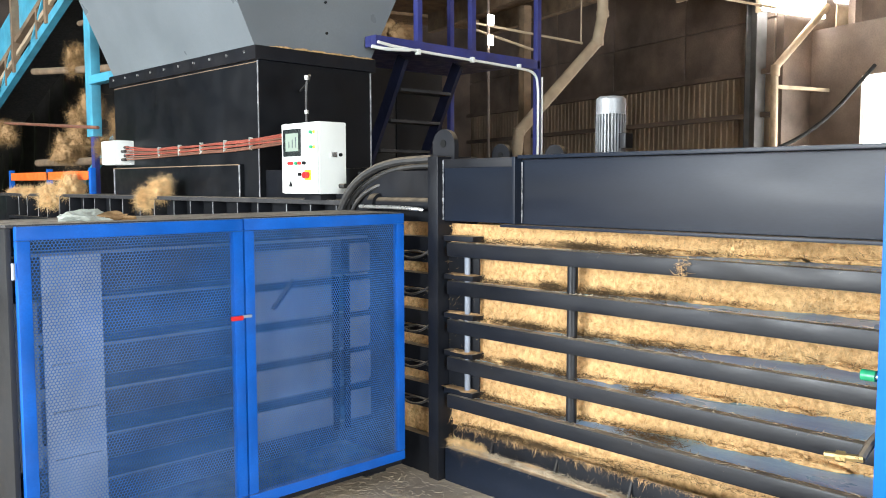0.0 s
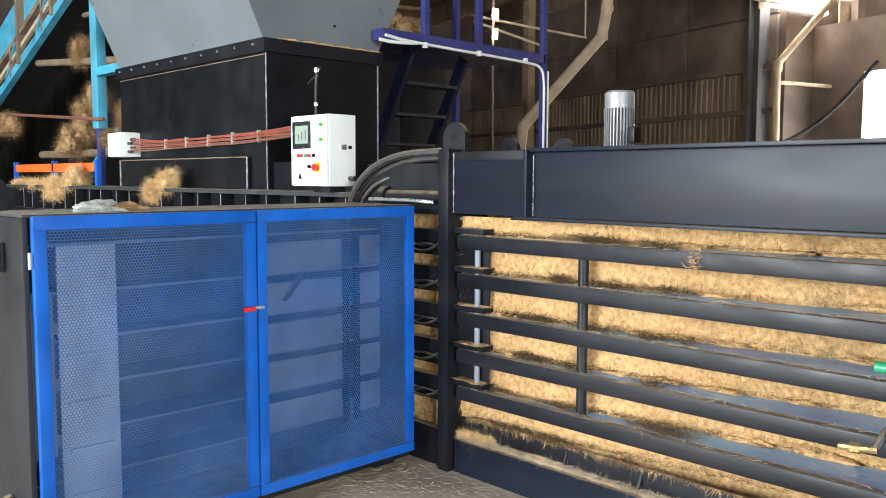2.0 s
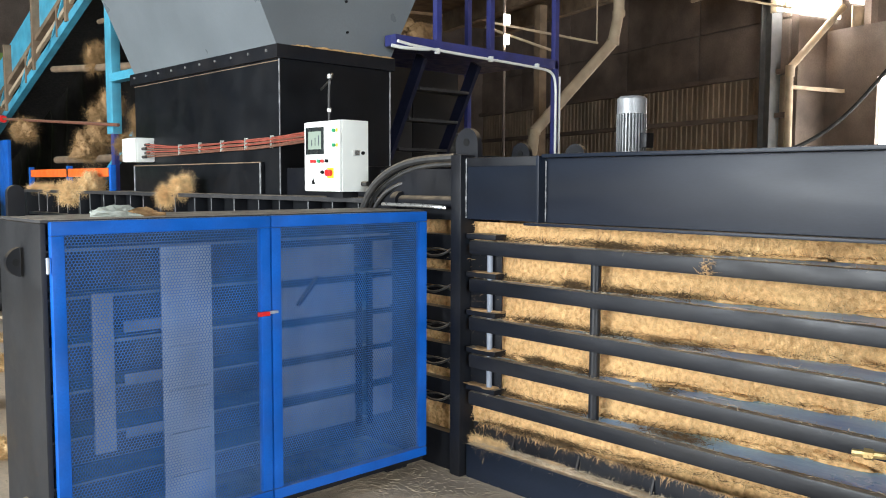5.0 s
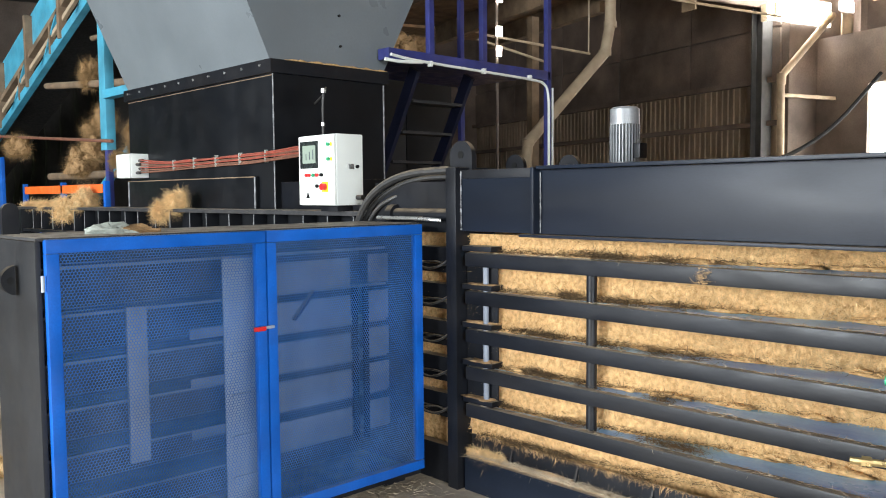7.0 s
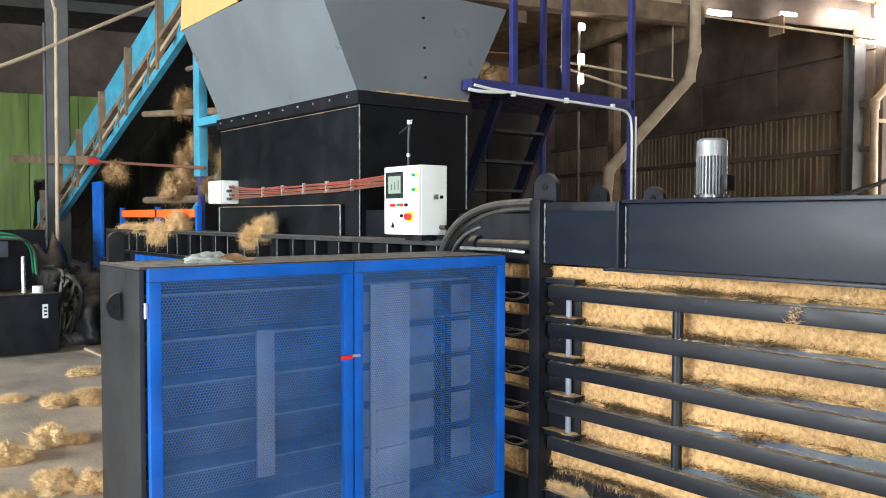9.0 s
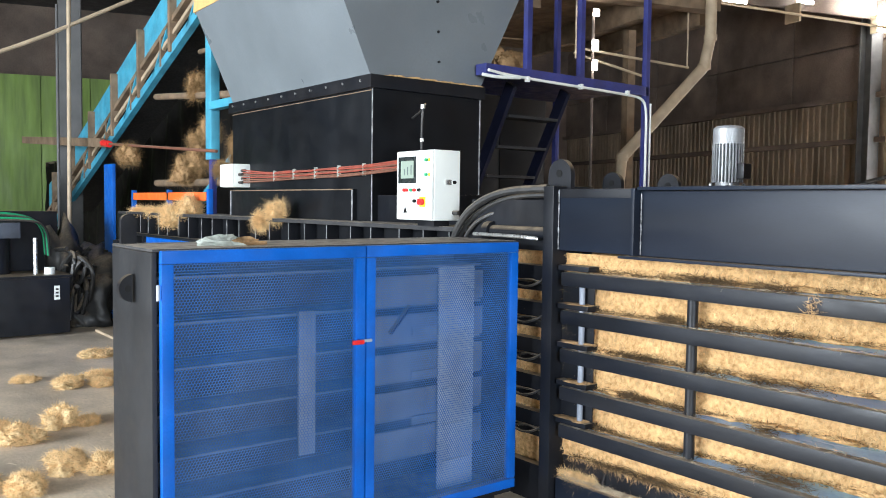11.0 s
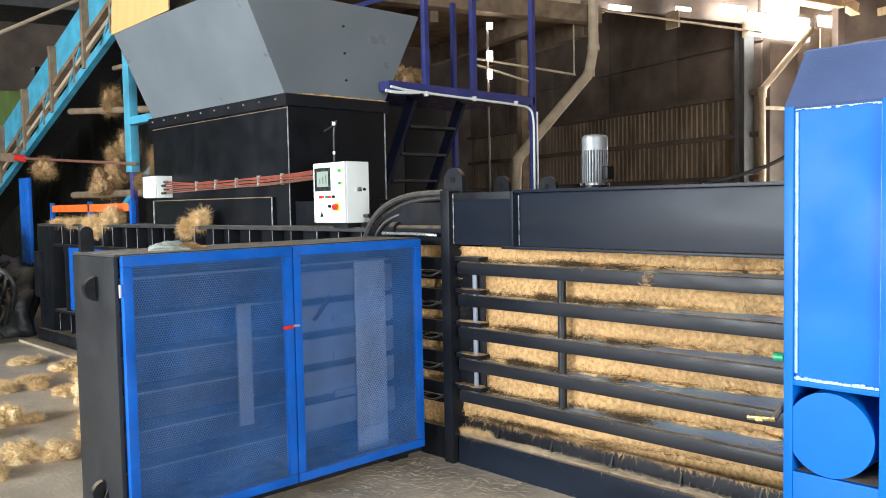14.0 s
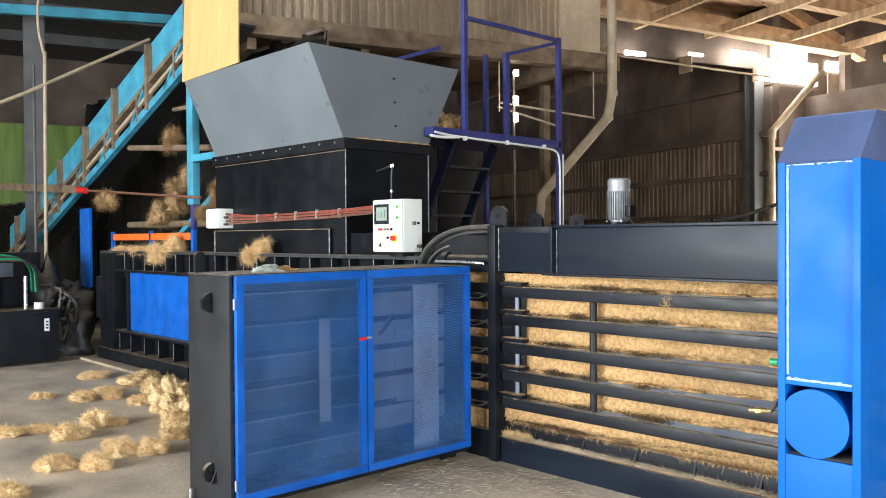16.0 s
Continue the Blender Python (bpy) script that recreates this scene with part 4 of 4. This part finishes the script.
def motor():
    t = thing("electric_motor", (4.3, 2.95, 1.661), "upright finned aluminium electric motor", "motor")
    x, y = 4.3, 2.95
    part("base_flange", rod(B(), (x, y, 1.66), (x, y, 1.70), 0.105, 24), BLACK, t)
    part("body", rod(B(), (x, y, 1.70), (x, y, 1.95), 0.068, 24), ALU, t)
    for k in range(28):
        a = math.tau * k / 28
        c, s = math.cos(a), math.sin(a)
        part("fin", beam(B(), (x + c * 0.075, y + s * 0.075, 1.72), (x + c * 0.075, y + s * 0.075, 1.945), 0.007, 0.030, (c, s, 0)), ALU, t)
    bm = rod(B(), (x, y, 1.945), (x, y, 2.035), 0.089, 28)
    rod(bm, (x, y, 2.035), (x, y, 2.05), 0.089, 28, 0.072)
    part("fan_cowl", bm, ALU, t)
    part("terminal_box", bx(B(), x - 0.03, y - 0.125, 1.74, x + 0.05, y - 0.07, 1.83, 0.006), BLACK, t, "black terminal box")
    for k in range(4):
        a = math.tau * (k + 0.5) / 4
        part("flange_bolt", rod(B(), (x + 0.095 * math.cos(a), y + 0.095 * math.sin(a), 1.70), (x + 0.095 * math.cos(a), y + 0.095 * math.sin(a), 1.715), 0.009, 6), CHROME, t)
    return t


def blue_column():
    """Blue cylinder guard column with a round end cover."""
    t = thing("blue_column", (2.9, 0.64, 0), "bright blue steel machine column with round cover", "machine column")
    x, y0, y1 = 2.545, 0.46, 0.835
    part("edge_strip", bx(B(), x, y1 - 0.035, 0, x + 0.12, y1, 1.928, 0.004), BLUE_BOX, t)
    part("edge_strip", bx(B(), x, y0, 0, x + 0.12, y0 + 0.035, 1.928, 0.004), BLUE_BOX, t)
    part("front_panel", bx(B(), x + 0.022, y0 + 0.035, 0.905, x + 0.04, y1 - 0.035, 1.928), BLUE_BOX, t)
    part("lower_panel", bx(B(), x + 0.004, y0 + 0.035, 0, x + 0.03, y1 - 0.035, 0.555, 0.003), BLUE_BOX, t)
    part("cross_strip", bx(B(), x + 0.002, y0 + 0.035, 0.885, x + 0.12, y1 - 0.035, 0.905, 0.003), BLUE_BOX, t)
    part("side_panel", bx(B(), x + 0.12, y0, 0, 4.6, y0 + 0.03, 1.925), BLUE_BOX, t)
    part("side_panel", bx(B(), x + 0.12, y1 - 0.03, 0, 2.94, y1, 1.925), BLUE_BOX, t)
    # cap faces are coloured darker than the column to carry their shade
    part("cap", slab(B(), [(x, y0, 1.928), (x, y1, 1.928), (x + 0.19, y1, 2.155), (x + 0.19, y0, 2.155)], (0.012, 0, -0.01)), CAP_SHADED, t)
    part("top", bx(B(), x + 0.19, y0, 2.145, 4.6, y1, 2.16, 0.003), CAP_SHADED, t)
    part("cap_side", slab(B(), [(x, y0 + 0.002, 1.926), (x + 0.19, y0 + 0.002, 2.153), (4.6, y0 + 0.002, 2.15), (4.6, y0 + 0.002, 1.926)], (0, 0.01, 0)), CAP_SHADED, t)
    part("recess_back", bx(B(), x + 0.42, y0 + 0.03, 0.5, x + 0.45, y1 - 0.03, 0.9), BLACK_FLAT, t)
    part("recess_floor", bx(B(), x + 0.03, y0 + 0.03, 0.535, x + 0.45, y1 - 0.03, 0.555), STEEL_BROWN, t)
    part("round_cover", rod(B(), (x + 0.005, 0.668, 0.715), (x + 0.40, 0.668, 0.715), 0.158, 48), BLUE_BOX, t)
    bm = B()
    rng = random.Random(8)
    for k in range(61):
        z = 0.93 + k * 0.0160
        bx(bm, x + 0.014, y1 - 0.046, z, x + 0.026, y1 - 0.034, z + 0.017)
        bx(bm, x + 0.016, y0 + 0.034, z, x + 0.024, y0 + 0.040, z + 0.017)
    for k in range(20):
        y = y0 + 0.04 + k * 0.0155
        bx(bm, x + 0.012, y, 0.904, x + 0.026, y + 0.014, 0.914 + rng.uniform(0, 0.006))
        bx(bm, x + 0.012, y, 1.918 - rng.uniform(0, 0.008), x + 0.026, y + 0.014, 1.928)
    part("weld_seam", bm, WELD_BLUE, t)
    return t


def platform():
    t = thing("service_platform", (5.2, 5.5, 0), "navy blue steel service platform with railing", "platform")
    y, z = 5.05, 2.59
    part("deck_edge", bx(B(), 4.21, y, z, 6.2, y + 0.06, z + 0.085, 0.004), NAVY, t)
    part("deck_edge", bx(B(), 4.21, y + 0.06, z, 4.27, y + 0.13, z + 0.085, 0.004), NAVY, t)
    part("deck", bx(B(), 4.31, y + 0.06, z + 0.05, 6.2, y + 1.2, z + 0.07), NAVY, t)
    for x, yy, zt in ((6.18, y, 3.85), (4.69, y + 0.02, 4.9), (5.32, y + 0.02, 3.56), (6.18, y + 1.15, 3.85)):
        part("post", bx(B(), x - 0.025, yy, 0 if x == 6.18 else z + 0.07, x + 0.03, yy + 0.05, zt, 0.004), NAVY, t)
    part("rail", bx(B(), 4.69, y + 0.005, 3.80, 6.18, y + 0.045, 3.84, 0.004), NAVY, t)
    part("rail", beam(B(), (5.32, y + 0.045, 3.54), (6.18, y + 0.045, 3.80), 0.035, 0.035), NAVY, t)
    part("brace", beam(B(), (4.2, y + 1.15, 3.4), (5.2, y + 0.95, 3.75), 0.04, 0.04), NAVY, t)
    part("conduit", pipe(B(), [(4.22, y - 0.015, 2.62), (4.45, y - 0.02, 2.595), (5.9, y - 0.02, 2.575), (6.10, y - 0.02, 2.555), (6.145, y - 0.02, 2.44), (6.145, y - 0.02, 2.2), (6.145, y - 0.02, 1.0)], 0.012), WHITE, t, "white cable conduit")
    part("conduit", pipe(B(), [(4.18, y + 0.01, 2.585), (4.3, y - 0.015, 2.572), (4.55, y - 0.018, 2.592)], 0.014), WHITE, t)
    for x in (4.62, 5.25, 5.86):
        part("conduit_clip", bx(B(), x, y - 0.034, 2.565, x + 0.03, y, 2.61, 0.003), WHITE, t)
    part("conduit", pipe(B(), [(6.20, y - 0.02, 2.52), (6.20, y - 0.02, 1.0)], 0.010), WHITE, t)
    for x in (4.80, 5.46):
        part("stair_string", beam(B(), (x, 6.83, 0.0), (x, 5.40, 2.6), 0.04, 0.11), NAVY_DARK, t)
    for k in range(9):
        h = 0.27 + k * 0.2575
        part("tread", bx(B(), 4.83, 6.83 - h * 0.55 - 0.09, h, 5.43, 6.83 - h * 0.55 + 0.09, h + 0.025, 0.003), DUSTED, t, "dusty steel stair tread")
    return t


def conveyor():
    t = thing("incline_conveyor", (3.55, 11, 0), "light blue inclined belt conveyor caked with fibre", "conveyor")
    y0, y1, z0, z1 = 8.5, 16.3, 4.77, 1.83        # top edge of the side panel, along y
    k = (z1 - z0) / (y1 - y0)

    def at(y, d):
        return z0 + (y - y0) * k - d
    part("side_panel", slab(B(), [(3.55, y0, at(y0, 0)), (3.55, y1, at(y1, 0)), (3.55, y1, at(y1, 0.42)), (3.55, y0, at(y0, 0.42))], (0.02, 0, 0)), TEAL, t)
    part("belt", slab(B(), [(3.6, y0, at(y0, 0.45)), (3.6, y1, at(y1, 0.45)), (4.3, y1, at(y1, 0.45)), (4.3, y0, at(y0, 0.45))], (0, 0, -0.03)), RUBBER, t)
    for d in (0.52, 0.87):
        part("chord", beam(B(), (3.53, y0, at(y0, d)), (3.53, y1, at(y1, d)), 0.08, 0.06 if d < 0.6 else 0.10), STEEL_BROWN if d < 0.6 else TEAL, t)
    y = 8.8
    while y < 15.8:
        part("truss_upright", beam(B(), (3.51, y, at(y, 0.02)), (3.51, y, at(y, 0.89)), 0.07, 0.09, (1, 0, 0)), STEEL_BROWN, t)
        part("truss_diagonal", beam(B(), (3.52, y + 0.35, at(y + 0.35, 0.55)), (3.52, y + 0.35, at(y + 0.35, 0.89)), 0.05, 0.07, (1, 0, 0)), STEEL_BROWN, t)
        y += 1.15
    part("mid_rail", beam(B(), (3.52, y0, at(y0, 0.68)), (3.52, y1, at(y1, 0.68)), 0.04, 0.05), DUCT, t, "pale dusty rail")
    y = 8.9
    while y < 15.6:
        part("truss_brace", beam(B(), (3.515, y, at(y, 0.52)), (3.515, y + 0.55, at(y + 0.55, 0.87)), 0.03, 0.05, (1, 0, 0)), TEAL, t)
        y += 1.15
    part("support_leg", bx(B(), 3.31, 8.30, 2.0, 3.40, 8.45, 4.1, 0.004), TEAL, t)
    part("support_leg", bx(B(), 3.33, 8.33, 1.438, 3.38, 8.41, 2.0, 0.004), NAVY, t)
    part("support_foot", bx(B(), 3.28, 7.66, 2.50, 3.38, 8.30, 2.58), TEAL, t)
    part("cross_pipe", rod(B(), (3.66, 8.2, 2.69), (3.66, 10.95, 2.91), 0.04), STEEL_BROWN, t)
    part("cross_pipe", rod(B(), (3.75, 8.2, 3.28), (3.75, 9.7, 3.33), 0.03), STEEL_BROWN, t)
    part("lower_brace", beam(B(), (3.75, 8.0, 2.45), (3.75, 9.8, 1.5), 0.07, 0.07), TEAL, t)
    part("lower_pipe", rod(B(), (3.75, 8.0, 1.78), (3.75, 11.2, 1.80), 0.045), STEEL_BROWN, t)
    return t


press_frame()
chamber()
hopper()
control_panel()
junction_box()
motor()
blue_column()
platform()
conveyor()


def hoses():
    t = thing("hydraulic_hose", (2.97, 3.6, 1.381), "thick black hydraulic hoses arching to the baler", "hose")
    for k, (dx, dz) in enumerate(((0, 0), (0.05, -0.03), (0.09, -0.08))):
        part("hose", pipe(B(), [(2.93 + dx, 3.86, 1.25), (2.94 + dx, 3.83, 1.42), (2.95 + dx, 3.70, 1.56 + dz), (2.96 + dx, 3.45, 1.65 + dz), (2.98 + dx, 3.12, 1.66 + dz)], 0.021 - 0.005 * k), RUBBER, t)
    part("hose", pipe(B(), [(2.97, 3.84, 1.26), (2.98, 3.75, 1.44), (3.0, 3.6, 1.52), (3.05, 3.42, 1.56)], 0.012), RUBBER, t)
    part("manifold", rod(B(), (2.99, 3.12, 1.425), (2.99, 3.62, 1.425), 0.035), BLACK, t)
    part("manifold_flange", rod(B(), (2.99, 3.55, 1.425), (2.99, 3.6, 1.425), 0.055), BLACK, t)
    part("tube", pipe(B(), [(2.93, 3.14, 1.40), (2.90, 3.16, 1.405), (2.89, 3.3, 1.41), (2.89, 3.6, 1.41)], 0.010), CHROME, t)
    v = thing("hose_fitting", (2.52, 0.86, 0.74), "brass hose coupling with black hose", "fitting")
    part("coupling", rod(B(), (2.50, 0.955, 0.745), (2.52, 0.855, 0.75), 0.011, 8), BRASS, v)
    part("nut", rod(B(), (2.507, 0.925, 0.7465), (2.512, 0.90, 0.7475), 0.017, 6), BRASS, v)
    part("hose", pipe(B(), [(2.52, 0.86, 0.75), (2.56, 0.855, 0.78), (2.62, 0.85, 0.80), (2.7, 0.85, 0.80), (2.75, 0.85, 0.70)], 0.013), RUBBER, v)
    g = thing("green_valve", (2.6, 0.86, 0.96), "small green valve cap beside the column", "valve")
    part("cap", rod(B(), (2.6, 0.895, 0.975), (2.6, 0.855, 0.975), 0.017), GREEN, g)
    part("stem", rod(B(), (2.6, 0.855, 0.975), (2.6, 0.835, 0.975), 0.009), CHROME, g)


def rag():
    t = thing("rag", (1.36, 3.40, 1.387), "crumpled pale rag lying on the cabinet top", "rag")
    part("cloth", lump(B(), (1.33, 3.40, 1.385), 0.09, 0.05, 0.034, 33, 0.6), RAG, t)
    part("cloth_end", lump(B(), (1.46, 3.42, 1.385), 0.09, 0.05, 0.024, 37, 0.6), FIBRE_DUSTY_SHADED, t, "dusty fold of cloth")


def rack():
    t = thing("orange_rack", (3.2, 9.2, 1.438), "orange beam rack with blue posts", "rack")
    part("orange_beam", bx(B(), 3.18, 8.13, 1.575, 3.23, 10.4, 1.66, 0.004), ORANGE, t)
    for y in (8.06, 9.2, 10.42):
        part("rack_post", bx(B(), 3.18, y, 1.438, 3.23, y + 0.05, 1.69, 0.003), BLUE, t)
    p = thing("blue_post", (3.2, 11.5, 0), "bright blue painted steel post plate", "post")
    part("plate", bx(B(), 3.2, 11.3, 0.9, 3.24, 11.68, 2.04, 0.004), BLUE, p)
    part("stand", bx(B(), 3.21, 11.4, 0.0, 3.23, 11.55, 0.9), BLUE, p)
    r = thing("red_pipe", (3.2, 10, 2.0), "long dusty pipe with red painted end", "pipe")
    part("pipe", rod(B(), (3.2, 7.9, 2.06), (3.2, 11.4, 2.30), 0.016), BROWN_CABLE, r)
    part("joint", rod(B(), (3.2, 11.42, 2.30), (3.2, 11.72, 2.33), 0.045), RED, r, "red painted joint")
    part("arm", beam(B(), (3.2, 11.7, 2.33), (3.2, 16.5, 2.62), 0.09, 0.12), STEEL_BROWN, r, "dark brown arm")
    q = thing("thin_mast", (2.88, 12.2, 0), "thin steel mast with hanging cables", "mast")
    part("mast", rod(B(), (2.88, 12.2, 0), (2.91, 12.2, 4.4), 0.028), DUCT, q)
    part("mast", rod(B(), (2.78, 12.3, 0), (2.78, 12.3, 4.2), 0.02), COLUMN, q)
    part("cable", pipe(B(), [(1.2, 12.2, 3.1), (2.28, 12.2, 3.55), (3.4, 12.2, 4.2), (4.53, 12.2, 4.84)], 0.028), DUCT, q)
    part("cable", pipe(B(), [(2.90, 12.2, 4.35), (2.8, 12.2, 4.8), (2.86, 12.2, 5.5)], 0.02), DUCT, q)


def power_unit():
    t = thing("hydraulic_unit", (2.0, 10.8, 0), "black hydraulic power unit with tank and pumps", "hydraulic unit")
    part("tank", bx(B(), 0.9, 10.3, 0.03, 2.42, 11.1, 0.67, 0.01), BLACK, t)
    part("tank_lid", bx(B(), 0.88, 10.3, 0.67, 2.45, 11.12, 0.70, 0.005), BLACK, t)
    part("tank_label", bx(B(), 2.25, 10.294, 0.42, 2.31, 10.299, 0.58), WHITE, t, "white gauge label")
    for k in range(3):
        part("gauge_mark", bx(B(), 2.265, 10.288, 0.45 + 0.04 * k, 2.295, 10.293, 0.47 + 0.04 * k), INK, t)
    part("filler_cap", rod(B(), (2.25, 10.5, 0.70), (2.25, 10.5, 0.78), 0.06), WHITE, t)
    for x in (1.2, 1.75):
        part("pump_motor", rod(B(), (x, 10.8, 0.70), (x, 10.8, 1.12), 0.14, 20), BLACK, t)
    part("column", rod(B(), (2.12, 10.6, 0.70), (2.12, 10.6, 1.12), 0.025), CHROME, t)
    for k in range(4):
        part("pressure_line", pipe(B(), [(0.9, 10.6 + 0.08 * k, 1.30 + 0.03 * k), (1.9, 10.6 + 0.08 * k, 1.33 + 0.03 * k), (2.25, 10.6 + 0.08 * k, 1.30), (2.3, 10.7 + 0.08 * k, 0.9)], 0.014), GREEN if k % 2 else RUBBER, t)
    part("valve_block", bx(B(), 1.4, 10.5, 1.12, 1.95, 10.9, 1.30, 0.01), PLATE_DARK, t)
    part("valve_rack", bx(B(), 0.2, 11.2, 0, 2.5, 11.5, 1.42, 0.01), BLACK, t)
    rng = random.Random(2)
    h = thing("hose_heap", (2.6, 11.1, 0), "heap of dark hoses and scrap behind the frame", "hoses")
    for k in range(14):
        a = [(2.45 + rng.uniform(-0.1, 0.3), 10.4 + rng.uniform(0, 1.2), 0.05 + 0.05 * k)]
        for i in range(4):
            a.append((2.6 + rng.uniform(-0.25, 0.3), 10.8 + rng.uniform(-0.4, 0.9), 0.1 + rng.uniform(0.0, 1.0)))
        part("hose", pipe(B(), a, 0.028, 6), RUBBER, h)
    part("rubber_lump", lump(B(), (2.65, 11.3, 0), 0.4, 0.5, 0.75, 55, 0.6, 4), RUBBER, h, soft=True)
    m = thing("yellow_machine", (1.5, 13.5, 0), "small green and yellow machine frame", "machine")
    part("frame", bx(B(), 1.2, 13.2, 0.0, 2.2, 14.2, 1.2, 0.02), PLATE_DARK, m)
    part("guard", bx(B(), 1.25, 13.1, 1.2, 2.0, 14.0, 2.0, 0.02), GREEN, m)
    part("post", bx(B(), 1.75, 13.0, 0.4, 1.87, 13.1, 2.3, 0.01), LIME, m)


hoses()
rag()
rack()
power_unit()
CLUMPS = ((0.66, 5.10, 0.13, 0.12), (0.87, 4.90, 0.12, 0.13), (1.16, 5.18, 0.14, 0.15), (1.33, 5.03, 0.11, 0.12), (1.06, 5.92, 0.14, 0.14), (1.36, 6.22, 0.13, 0.17), (1.52, 6.15, 0.09, 0.07), (1.72, 7.46, 0.14, 0.12),
          (1.95, 7.36, 0.10, 0.07), (0.74, 6.42, 0.13, 0.07), (0.95, 6.38, 0.12, 0.04), (0.22, 4.62, 0.15, 0.11), (2.05, 7.75, 0.16, 0.05), (1.66, 5.36, 0.10, 0.09), (1.95, 5.95, 0.16, 0.30), (2.10, 6.35, 0.18, 0.38), (2.32, 7.05, 0.17, 0.26),
          (2.42, 7.45, 0.17, 0.20), (2.46, 7.95, 0.18, 0.15), (2.30, 8.75, 0.2, 0.08), (2.66, 8.15, 0.14, 0.14), (1.45, 7.9, 0.12, 0.04), (0.62, 7.4, 0.11, 0.04), (2.05, 6.9, 0.13, 0.10), (1.82, 5.62, 0.12, 0.20))
for i, (x, y, r, h) in enumerate(CLUMPS):
    fibre_clump("fibre_clump", (x, y, 0), r * 1.12, r * 1.3, h * 0.8, 100 + i, "loose tan coir fibre clump on the concrete floor", n=260, group="fibre clumps on the floor", ln=0.07)
for i, (x, y, z, r, h) in enumerate(((3.04, 6.32, 1.438, 0.105, 0.13), (2.972, 6.43, 1.375, 0.06, 0.10), (3.06, 8.35, 1.438, 0.17, 0.17), (2.965, 8.55, 1.335, 0.13, 0.19), (3.05, 8.8, 1.438, 0.12, 0.06), (3.08, 9.3, 1.438, 0.2, 0.03), (3.12, 9.9, 1.438, 0.18, 0.03), (3.20, 8.45, 1.438, 0.09, 0.20))):
    fibre_clump("fibre_clump", (x, y, z), r * 0.7, r, h, 140 + i, "tan fibre tuft caught on the press rail", n=240, group="fibre clumps on the rail", ln=0.12)
# conveyor clumps: their shade is put into the darker fibre colour
for i, (x, y, z, r, h) in enumerate(((3.2, 10.65, 2.06, 0.20, 0.24), (3.6, 9.30, 1.98, 0.20, 0.30), (3.6, 9.38, 2.16, 0.15, 0.26), (3.64, 9.95, 1.82, 0.24, 0.30), (3.66, 9.6, 2.80, 0.16, 0.30), (3.5, 8.75, 2.25, 0.14, 0.3), (3.72, 9.0, 3.3, 0.12, 0.10), (3.36, 8.15, 1.86, 0.10, 0.12), (3.66, 9.5, 2.9, 0.12, 0.06), (3.75, 9.9, 1.82, 0.2, 0.2), (3.4, 7.9, 2.0, 0.08, 0.3))):
    fibre_clump("fibre_clump", (x, y, z - 0.02), r * 0.8, r, h, 160 + i, "brown fibre clinging to the conveyor frame, shade in its colour", FIBRE_DUSTY_SHADED, n=200, group="fibre clumps on the conveyor", ln=0.14)
fibre_clump("fibre_heap", (4.85, 5.6, 2.66), 0.26, 0.26, 0.3, 181, "brown fibre heap on the service platform", FIBRE_DUSTY_SHADED, n=200, category="fibre heap")
strip = thing("fibre_ridge", (3.8, 5.18, 2.502), "ridge of fibre dust along the flange", "fibre ridge")
for i in range(18):
    part("tuft", lump(B(), (3.38 + i * 0.051, 5.172, 2.500), 0.05, 0.014, 0.005 + 0.003 * (i * 7 % 3), 190 + i, 0.6), FIBRE, strip, soft=True)
litter = tagged(part("floor_litter", strands(B(), 5000, lambda r: ((3.0 - abs(r.gauss(0, 0.8)), r.triangular(1.2, 9.0, 2.6), 0.003), (r.gauss(0, 1), r.gauss(0, 1), 0.02)), 0.026, 0.0014, 77, 0.25), STRAND_DULL), "scattered fibre strands on the floor", "fibre litter", kind="stuff")
mats = B()
rl = random.Random(31)
for i in range(260):
    mx, my, mr = 2.97 - abs(rl.gauss(0, 0.8)), rl.triangular(1.4, 8.5, 2.8), rl.uniform(0.03, 0.16)
    strands(mats, int(500 * mr) + 12, lambda r: ((mx + r.gauss(0, mr), my + r.gauss(0, mr), 0.002 + abs(r.gauss(0, 0.004))), (r.gauss(0, 1), r.gauss(0, 1), 0.05)), 0.018, 0.0014, i, 0.2)
tagged(part("floor_fluff", mats, STRAND_DULL), "flattened fibre fluff on the concrete", "fibre litter", kind="stuff")


def motions():
    o = origin(cabinet)

    def path(y, keys):
        return [(t, pose(x - o.x, y - o.y, 0)) for t, x in keys]
    walk(carriage, path(3.44, ((0, 1.178), (2.5, 1.178), (3.0, 1.205), (3.5, 1.285), (7.0, 1.853), (8.7, 2.13), (10.4, 2.46), (10.9, 2.53), (16, 2.53))))
    walk(drive_bar, path(3.41, ((0, 1.065), (2.5, 1.065), (3.0, 1.08), (3.5, 1.115), (7.0, 1.396), (8.7, 1.535), (10.4, 1.69), (10.9, 1.712), (16, 1.712))))


motions()
